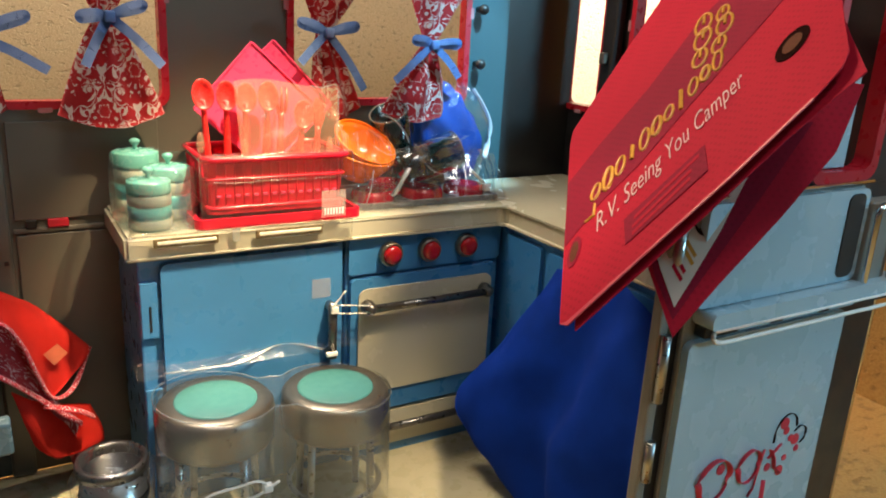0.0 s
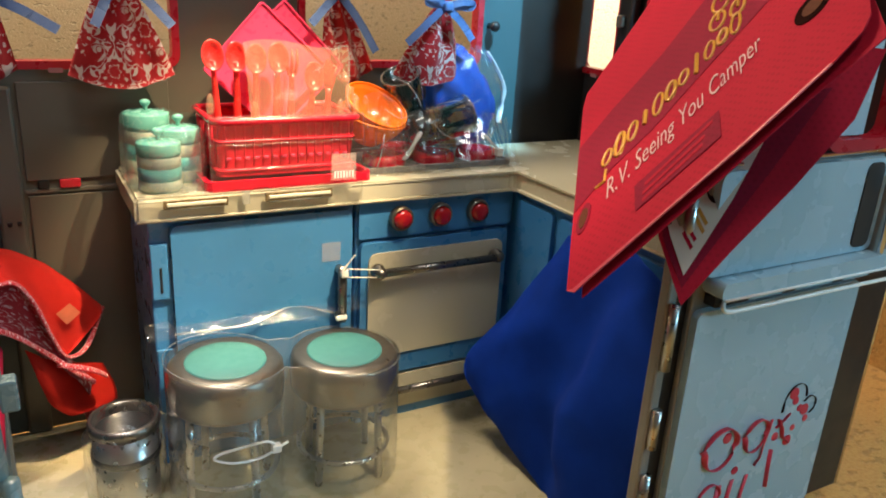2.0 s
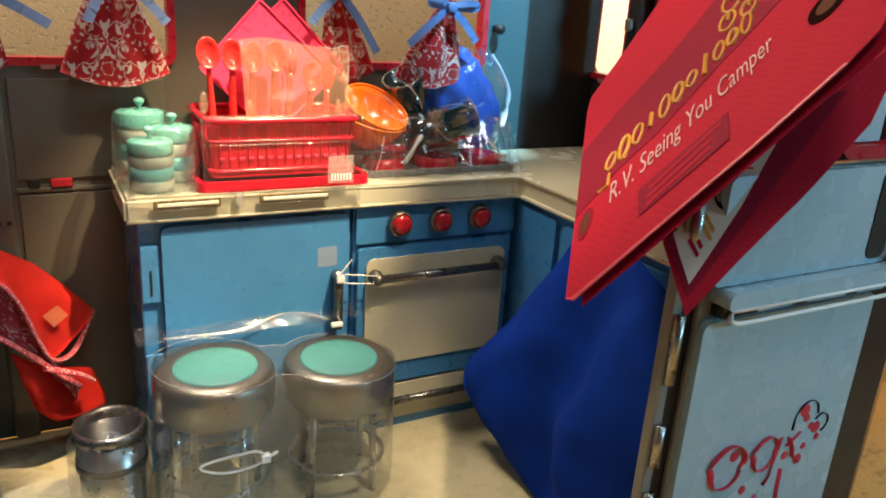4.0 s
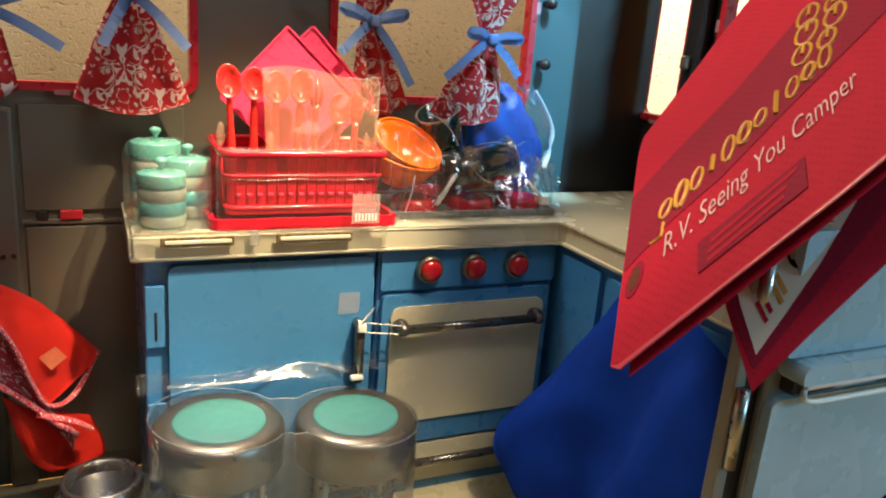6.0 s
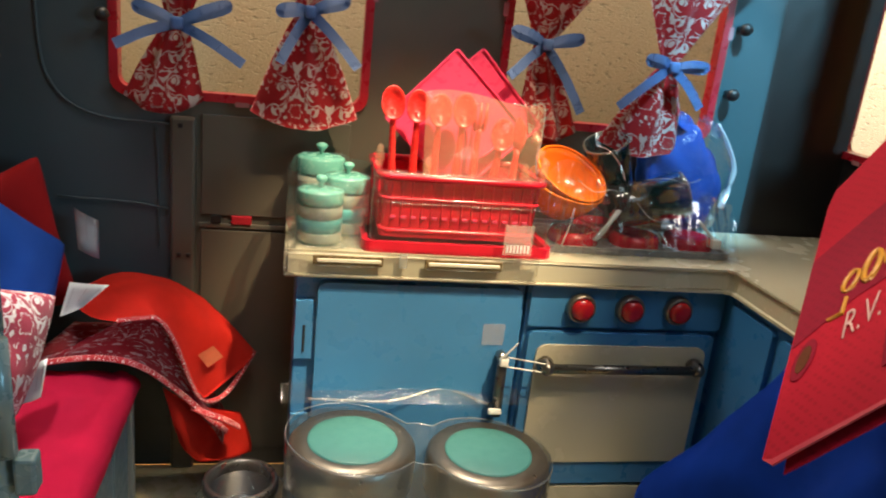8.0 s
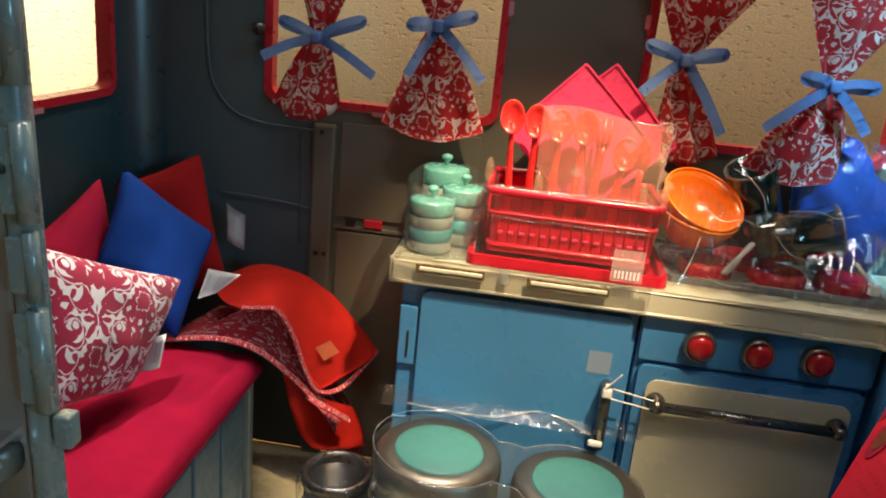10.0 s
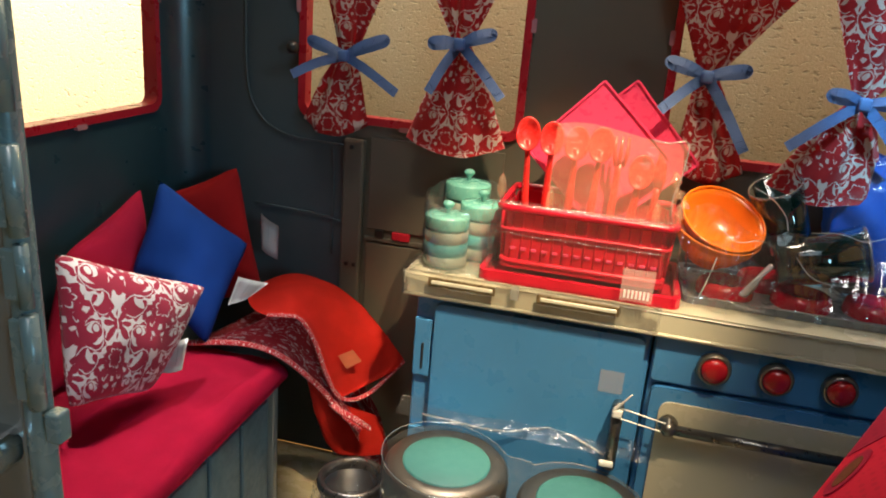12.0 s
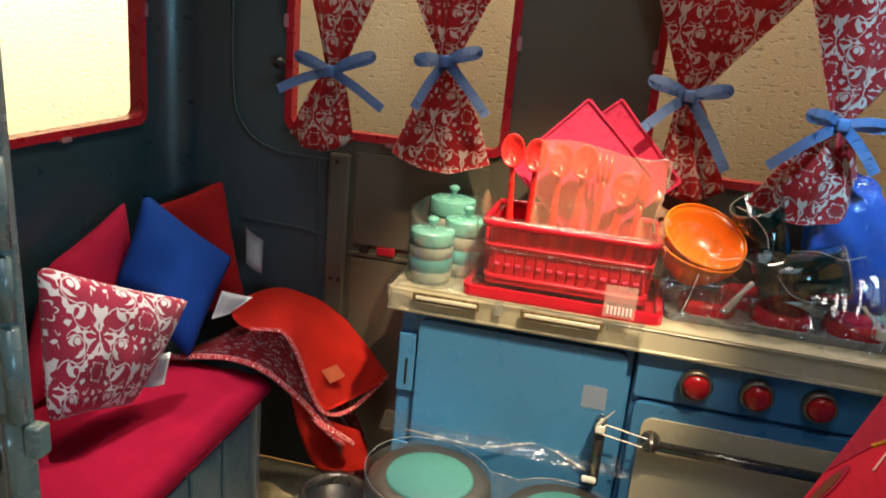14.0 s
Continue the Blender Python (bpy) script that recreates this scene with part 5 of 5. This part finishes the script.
# blue cloth in front of the side cabinet
cl = thing("blue_cloth", (0.34, -0.16, Z0), "deep blue cloth bag hanging open in front of the cabinet", "cloth bag")
CLOTH = [[(0.376, -0.112, 0.214), (0.376, -0.150, 0.222), (0.374, -0.200, 0.226), (0.371, -0.240, 0.218), (0.366, -0.272, 0.206)],
         [(0.346, -0.072, 0.128), (0.344, -0.125, 0.150), (0.352, -0.180, 0.150), (0.342, -0.225, 0.150), (0.350, -0.285, 0.150)],
         [(0.304, -0.050, 0.055), (0.310, -0.110, 0.070), (0.326, -0.170, 0.075), (0.314, -0.220, 0.080), (0.336, -0.288, 0.085)],
         [(0.318, -0.110, 0.005), (0.310, -0.150, 0.005), (0.322, -0.195, 0.005), (0.312, -0.240, 0.005), (0.330, -0.288, 0.010)],
         [(0.322, -0.170, Z0 + 0.002), (0.316, -0.190, Z0 + 0.002), (0.326, -0.215, Z0 + 0.002), (0.318, -0.255, Z0 + 0.002), (0.332, -0.288, Z0 + 0.002)]]
part("cloth", grid_sheet(CLOTH, 48, 40, 0.002, folds=0.011), NAVY, cl, "", True)

# ---------- opened front leaves ----------
YL = -0.290
leafr = thing("front_leaf", (0.47, YL, Z0), "opened camper side panel of dark grey plastic with hinges", "panel", "opened leaves")
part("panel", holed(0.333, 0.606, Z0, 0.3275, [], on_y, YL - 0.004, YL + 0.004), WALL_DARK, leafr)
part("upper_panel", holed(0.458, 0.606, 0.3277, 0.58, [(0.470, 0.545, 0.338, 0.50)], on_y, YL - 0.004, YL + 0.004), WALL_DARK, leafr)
part("hinge_post", box(0.3225, 0.3325, YL - 0.006, YL + 0.004, Z0, 0.3275, 0.002), LEAF_GREY, leafr, "grey hinge post")
for z0, z1 in ((0.025, 0.075), (0.100, 0.135), (0.170, 0.225), (0.26, 0.31)):
    part("hinge", tube([(0.3285, YL - 0.0085, z0), (0.3285, YL - 0.0085, z1)], 0.0042, 12), STEEL, leafr, "round hinge knuckle", True)
fr = prism(rrect(0.462, 0.551, 0.331, 0.507, 0.014), rrect(0.4710, 0.5415, 0.3405, 0.4975, 0.010), on_y, YL - 0.010, YL + 0.006)
wf = part("window_frame", fr, RED_FRAME, leafr, "glossy red window frame")
part("sill", box(0.395, 0.463, YL - 0.010, YL + 0.006, 0.331, 0.340, 0.0015), RED_FRAME, wf, "red lower rail of the window")
part("shade", box(0.472, 0.517, YL - 0.002, YL + 0.001, 0.3415, 0.420, 0.001), FRIDGE, wf, "pale blue panel behind the window")
part("trim", tube([(0.345, YL - 0.011, 0.3285), (0.548, YL - 0.011, 0.3300)], 0.0018, 8), CHROME, leafr, "chrome trim strip", True)
part("edge_trim", tube([(0.606, YL - 0.003, Z0), (0.606, YL - 0.003, 0.58)], 0.0022, 8), CHROME, leafr, "thin bright edge", True)

fridge = thing("fridge", (0.44, YL - 0.008, Z0), "pale blue toy fridge with chrome handles and red emblem", "fridge")
part("body", box(0.3445, 0.542, YL - 0.0095, YL - 0.0042, Z0, 0.3265, 0.0015), LEAF_GREY, fridge)


def fridge_door(name, z0, z1):
    b = prism(rrect(0.346, 0.540, z0, z1, 0.007), None, on_y, YL - 0.0165, YL - 0.0097)
    bmesh.ops.bevel(b, geom=[e for e in b.edges if len(e.link_faces) == 2 and e.calc_face_angle(0) > 1.2], offset=0.002, segments=3, affect="EDGES")
    return part(name, b, FRIDGE, fridge)


YD = YL - 0.0165
fz = fridge_door("freezer_door", 0.2455, 0.3255)
fd = fridge_door("fridge_door", Z0 + 0.010, 0.2175)
lip = prism(rrect(0.352, 0.600, 0.2310, 0.2445, 0.006), None, on_y, YD - 0.013, YL - 0.0097)
bmesh.ops.bevel(lip, geom=[e for e in lip.edges if len(e.link_faces) == 2 and e.calc_face_angle(0) > 1.2], offset=0.002, segments=2, affect="EDGES")
part("handle", lip, FRIDGE, fz, "broad glossy lip handle")
part("handle_bead", tube([(0.356, YD - 0.0135, 0.2315), (0.598, YD - 0.0135, 0.2315)], 0.0012, 8), WHITE_TIE, fz, "", True)
part("handle_gap", box(0.356, 0.598, YD - 0.004, YL - 0.0097, 0.2220, 0.2305, 0.0005), BLACK, fd)
for x0, x1 in ((0.392, 0.430), (0.446, 0.492), (0.506, 0.540)):
    part("slot_plate", box(x0, x1, YD - 0.0052, YD - 0.0042, 0.2232, 0.2296, 0.0005), FRIDGE, fd)
part("handle", tube(smooth_line([(0.366, YD - 0.004, 0.2255), (0.360, YD - 0.009, 0.2235), (0.366, YD - 0.011, 0.2205), (0.40, YD - 0.011, 0.2200), (0.50, YD - 0.011, 0.2200), (0.598, YD - 0.011, 0.2200)], 5), 0.0019, 8), WHITE_TIE, fd, "slim bright handle", True)
part("recess", prism(rrect(0.5110, 0.5330, 0.250, 0.322, 0.007), None, on_y, YD - 0.0012, YD + 0.002), WALL_DARK, fz, "dark moulded recess")
loop = [(a, YD - 0.009, b) for a, b in rrect(0.541, 0.578, 0.234, 0.312, 0.008)]
part("latch", tube(loop, 0.0028, 10, True), CHROME, fz, "chrome loop latch", True)
part("latch_plate", box(0.5405, 0.579, YD - 0.004, YL - 0.0045, 0.232, 0.314, 0.002), LEAF_GREY, fz)


def ellipse(cx, cz, rx, rz, turn, n=36, part_of=1.0, start=0.0):
    pts = []
    for k in range(n + 1):
        a = 2 * math.pi * (start + part_of * k / n)
        x, z = rx * math.cos(a), rz * math.sin(a)
        c, s = math.cos(radians(turn)), math.sin(radians(turn))
        pts.append((cx + x * c - z * s, YD - 0.0006, cz + x * s + z * c))
    return pts


emb = thing("fridge_emblem", (0.45, YD, 0.03), "looping red emblem printed on the fridge door", "emblem")
EMB = lambda pts: [(x, YD - 0.0006, z) for x, z in pts]
for c, r in ((ellipse(0.400, 0.0845, 0.0185, 0.0200, -20), [0.0026 + 0.0022 * abs(math.sin(math.pi * (k / 36 + 0.1))) for k in range(37)]),
             (ellipse(0.4435, 0.0865, 0.0135, 0.0160, -15), [0.0020 + 0.0018 * abs(math.sin(math.pi * (k / 36 + 0.1))) for k in range(37)]),
             (EMB([(0.462, 0.098), (0.459, 0.080), (0.456, 0.062), (0.449, 0.055)]), 0.0026),
             (EMB([(0.470, 0.096), (0.476, 0.086), (0.479, 0.076), (0.489, 0.068)]), 0.0030),
             (EMB([(0.468, 0.088), (0.478, 0.094), (0.484, 0.099)]), 0.0022),
             (EMB([(0.468, 0.066), (0.469, 0.046), (0.471, 0.026)]), 0.0026),
             (EMB([(0.443, 0.047), (0.440, 0.026), (0.437, 0.006)]), 0.0028),
             (EMB([(0.425, 0.047), (0.422, 0.026), (0.421, 0.006)]), 0.0028), (EMB([(0.409, 0.046), (0.407, 0.020), (0.402, 0.000)]), 0.0028),
             (ellipse(0.397, 0.034, 0.0125, 0.0160, -15), 0.0028)):
    part("stroke", tube(c, r, 8, flat=0.15), RED_INK, emb, "", True)
for c in ([(0.473, 0.102), (0.474, 0.114), (0.480, 0.124), (0.490, 0.127), (0.499, 0.122), (0.502, 0.112)], [(0.500, 0.107), (0.508, 0.111), (0.516, 0.107), (0.517, 0.098), (0.511, 0.093)]):
    part("vine", tube(smooth_line(EMB(c), 5), 0.0011, 6, flat=0.3), INK_BLACK, emb, "thin dark looping line", True)
for x, z, r in ((0.408, 0.093, 0.0052), (0.485, 0.118, 0.0058), (0.489, 0.110, 0.0040), (0.504, 0.098, 0.0056), (0.497, 0.101, 0.0036), (0.489, 0.070, 0.0052), (0.493, 0.082, 0.0032), (0.471, 0.078, 0.0042), (0.426, 0.056, 0.0040), (0.508, 0.088, 0.0034)):
    part("dot", lathe([(0, 0), (r, 0), (r * 0.95, 0.0006), (0, 0.0007)], axis_pose((x, YD, z), (x, -1, z)), 14), RED_INK, emb)

# left leaf
leafl = thing("front_leaf", (-0.2, YL + 0.004, Z0), "opened camper side panel of grey plastic with hinges, cool sheen coloured in", "panel", "opened leaves")
part("panel", box(-0.40, -0.122, YL + 0.003, YL + 0.011, Z0, TOP, 0.002), LEAF_GREY, leafl)
part("post", box(-0.1215, -0.1075, YL - 0.001, YL + 0.012, Z0, TOP, 0.0062, 6), COOL_SHEEN, leafl, "rounded grey post, cool sheen in its colour", True)
for z0, z1, w in ((0.02, 0.09, 0.0045), (0.10, 0.135, 0.0035), (0.150, 0.195, 0.0045), (0.252, 0.302, 0.0045), (0.306, 0.338, 0.0035), (0.342, 0.385, 0.0045), (0.40, 0.455, 0.0045), (0.47, 0.52, 0.0045)):
    part("hinge", tube([(-0.1075, YL - 0.002, z0), (-0.1075, YL - 0.002, z1)], w, 12), COOL_SHEEN, leafl, "round hinge knuckle", True)
    part("hinge_leaf", box(-0.119, -0.109, YL - 0.0035, YL - 0.0005, z0 + 0.003, z1 - 0.003, 0.001), COOL_SHEEN, leafl)
part("tab", box(-0.106, -0.0975, YL - 0.002, YL + 0.008, 0.232, 0.249, 0.0015), COOL_SHEEN, leafl, "square stop tab")
part("screw", lathe([(0, 0), (0.0022, 0), (0.0018, 0.0012), (0, 0.0014)], axis_pose((-0.1165, YL - 0.0038, 0.365), (-0.1165, -1, 0.365)), 12), BLACK, leafl, "", True)
hl = prism(rrect(-0.32, -0.124, 0.2120, 0.2350, 0.008), None, on_y, YL - 0.020, YL + 0.003)
bmesh.ops.bevel(hl, geom=[e for e in hl.edges if len(e.link_faces) == 2 and e.calc_face_angle(0) > 1.2], offset=0.003, segments=3, affect="EDGES")
part("handle", hl, CHROME, leafl, "broad chrome lip handle")
part("handle_slot", box(-0.31, -0.130, YL - 0.0212, YL - 0.019, 0.2150, 0.2230, 0.001), BLACK, leafl)

leafl.rotation_euler = (0, -radians(1.2), 0)
leafl.location.x += 0.005

# ---------- hanging booklet ----------
CM = Matrix(((0.6437, 0.2249, 0.7315, 0.2844), (-0.2035, 0.9717, -0.1197, -0.2608), (0.7377, 0.0718, -0.6713, 0.2990), (0, 0, 0, 1)))
CB = Matrix(((0.7016, -0.3942, 0.5936, 0.3090), (-0.0884, 0.7785, 0.6214, -0.3210), (0.7071, 0.4885, -0.5113, 0.2360), (0, 0, 0, 1)))
card = thing("booklet", (0.30, -0.30, 0.236), "folded red card booklet with gold and silver lettering", "booklet")


def bent(d):
    """A place on the cover; d is the depth behind its face."""
    return lambda a, b, e: CM @ Vector((a, b, d + e))


def rear(d):
    """A place on the open back page."""
    return lambda a, b, e: CB @ Vector((a, b, d + e))


def page(name, outline, place, material, label="", thick=0.0009, parent=None):
    return part(name, prism(outline, None, place, 0, thick), material, parent or card, label)


low_edge = [(-0.0668, -0.0434), (-0.0637, -0.0500), (0.001, -0.0548), (0.0826, -0.0620), (0.1514, -0.0650), (0.1784, -0.0629), (0.192, -0.056), (0.2136, -0.0311), (0.2323, -0.0103)]
cover = page("cover", low_edge + [(0.262, 0.030), (0.300, 0.085), (0.280, 0.190), (0.2109, 0.1954), (0.155, 0.176), (0.1014, 0.1545), (0.0600, 0.1390), (0.0480, 0.1260)], bent(0), CARD_RED, "red printed cover")
page("band", [(-0.0240, 0.0180), (0.020, 0.0260), (0.0599, 0.0250), (0.120, 0.0330), (0.1916, 0.0400), (0.270, 0.0480), (0.290, 0.110), (0.200, 0.115), (0.120, 0.095), (0.060, 0.088), (0.0170, 0.0800)], bent(-0.0005), CARD_DEEP, "wine red printed band", 0.0003)
page("edge", [(-0.0668, -0.0434), (-0.0637, -0.0505), (0.001, -0.0553), (0.0826, -0.0625), (0.1514, -0.0655), (0.1514, -0.0635), (0.0826, -0.0605), (0.001, -0.0532), (-0.0625, -0.0470)], bent(-0.0003), CARD_PINK, "", 0.0010)
page("inner_page", [(-0.0626, -0.0500), (0.0546, -0.0610), (0.1282, -0.0650), (0.1855, -0.0730), (0.2115, -0.0338), (0.250, 0.020), (0.05, 0.06), (-0.03, 0.0)], bent(0.008), CARD_RED, "red inner page")
back = page("back_page", [(0.0, 0.0), (0.0512, 0.0010), (0.1166, 0.0005), (0.1805, 0.0028), (0.2353, 0.0204), (0.2250, 0.0380), (0.1276, 0.0600), (0.0400, 0.0600), (0.0264, 0.0440)], rear(0), CARD_RED, "red back page")
page("inset", [(0.0095, 0.0080), (0.0528, 0.0130), (0.1191, 0.0200), (0.1900, 0.0290), (0.1671, 0.0460), (0.1300, 0.0580), (0.0420, 0.0580), (0.0264, 0.0390)], rear(-0.0004), CARD_DEEP, "wine red border", 0.0003)
page("leaflet", [(0.0171, 0.0130), (0.0450, 0.0180), (0.0816, 0.0251), (0.1327, 0.0387), (0.1250, 0.0560), (0.0450, 0.0560), (0.0326, 0.0389)], rear(-0.0008), CARD_BACK, "cream leaflet inside", 0.0003)


def mark(name, outline, place, material, parent=None, label=""):
    return part(name, prism(outline, None, place, 0, 0.0003), material, parent or card, label)


SH = 0.8        # the print leans on the page


def oval(a, b, ra, rb, turn=0.0, n=24, lean=SH):
    c, s = math.cos(radians(turn)), math.sin(radians(turn))
    out = []
    for k in range(n):
        t = 2 * math.pi * k / n
        x, y = ra * math.cos(t) * c - rb * math.sin(t) * s, ra * math.cos(t) * s + rb * math.sin(t) * c
        out.append((a + x + lean * y, b + y))
    return out


mark("emblem", oval(0.1893, -0.0057, 0.0165, 0.0105, 0, 24, 0.5), bent(-0.0008), INK_BLACK, cover, "dark oval emblem")
mark("emblem_core", oval(0.1893, -0.0057, 0.0095, 0.0060, 0, 24, 0.5), bent(-0.0011), INK_BROWN, cover)
mark("seal", oval(-0.0224, 0.0043, 0.0070, 0.0112), bent(-0.0008), CARD_DEEP, cover, "small dull gold seal")
mark("seal_core", oval(-0.0224, 0.0043, 0.0042, 0.0075), bent(-0.0011), INK_BROWN, cover)
mark("text_block", [(0.0041, -0.0334), (0.0778, -0.0400), (0.0940, -0.0168), (0.0180, -0.0116)], bent(-0.0008), CARD_DEEP, cover, "wine red block of small print")
for s0, e0, b0 in ((0.022, 0.084, -0.0185), (0.016, 0.072, -0.0245), (0.012, 0.066, -0.0300)):
    mark("print_bar", [(s0, b0 - 0.0018), (e0, b0 - 0.0040), (e0 + 0.002, b0 - 0.0012), (s0 + 0.002, b0 + 0.0010)], bent(-0.0011), CARD_RED, cover)
mark("roundel", oval(0.0796, 0.0371, 0.0090, 0.0085, 0, 24, 0.3), rear(-0.0011), INK_BLACK, back, "black round picture")
mark("roundel_core", oval(0.0796, 0.0371, 0.0050, 0.0045, 0, 24, 0.3), rear(-0.0014), CARD_BACK, back)
for a, b, mt in ((0.0380, 0.0280, CARD_RED), (0.0440, 0.0300, CARD_RED), (0.0522, 0.0296, GOLD), (0.0580, 0.0320, GOLD)):
    mark("print_bar", [(a - 0.004, b - 0.006), (a - 0.001, b - 0.006), (a + 0.004, b + 0.006), (a + 0.001, b + 0.006)], rear(-0.0011), mt, back)
mark("dark_mark", [(0.032, 0.046), (0.040, 0.044), (0.050, 0.0555), (0.043, 0.0560)], rear(-0.0014), INK_BLACK, back)


# gold emblem line drawn as plain loops and strokes
def gold(points, r=0.0012):
    part("gold_stroke", tube([bent(-0.0006)(a, b, 0) for a, b in points], r, 6), GOLD, cover)


def lean(a, b):
    return (a + SH * b, 0.0405 + 0.06 * (a - 0.02) + b)


for k in range(11):
    a, h = 0.024 + 0.0138 * k, 0.0062 + 0.0016 * ((k * 5) % 3)
    if k % 4 == 3:        # a slanted bar
        gold([lean(a, q) for q in (-h, 0.0, h)], 0.0019)
    else:                 # a loop drawn with a broad pen
        gold([lean(a + 0.0050 * math.cos(t), h * math.sin(t)) for t in (0.4 * q for q in range(17))], 0.0013 + 0.0005 * (k % 2))
gold([(0.016, 0.030), (0.008, 0.020), (0.000, 0.022)])
for a, b, r in ((0.160, 0.070, 0.0075), (0.176, 0.064, 0.0070), (0.178, 0.088, 0.0090), (0.196, 0.080, 0.0085), (0.192, 0.104, 0.0090), (0.206, 0.094, 0.0065)):
    o = oval(a, b, r, r * 1.2, 30, 16)
    gold(o + o[:3] + [(a, b)], 0.0014)


def lettering(text, width, height, place, material, parent):
    """Raised lettering in the built-in font, as one mesh."""
    cu = bpy.data.curves.new("lettering", "FONT")
    cu.offset = -0.012
    cu.body, cu.extrude, cu.resolution_u, cu.shear = text, 0.01, 3, 0.25
    tmp = bpy.data.objects.new("lettering", cu)
    me = bpy.data.meshes.new_from_object(tmp)
    bpy.data.objects.remove(tmp)
    b = bmesh.new()
    b.from_mesh(me)
    bpy.data.meshes.remove(me)
    xs, ys = [v.co.x for v in b.verts], [v.co.y for v in b.verts]
    x0, w, h = min(xs), max(xs) - min(xs), max(ys)
    for v in b.verts:
        v.co = place((v.co.x - x0) / w * width, v.co.y / h * height, -0.0004 if v.co.z < 0 else 0.0)
    return part("lettering", b, material, parent, "pale silver lettering")


lettering("R.V. Seeing You Camper", 0.150, 0.0170, lambda a, b, e: bent(-0.0007)(a - 0.001 + 0.55 * b, b + 0.001, e), SILVER_INK, cover)
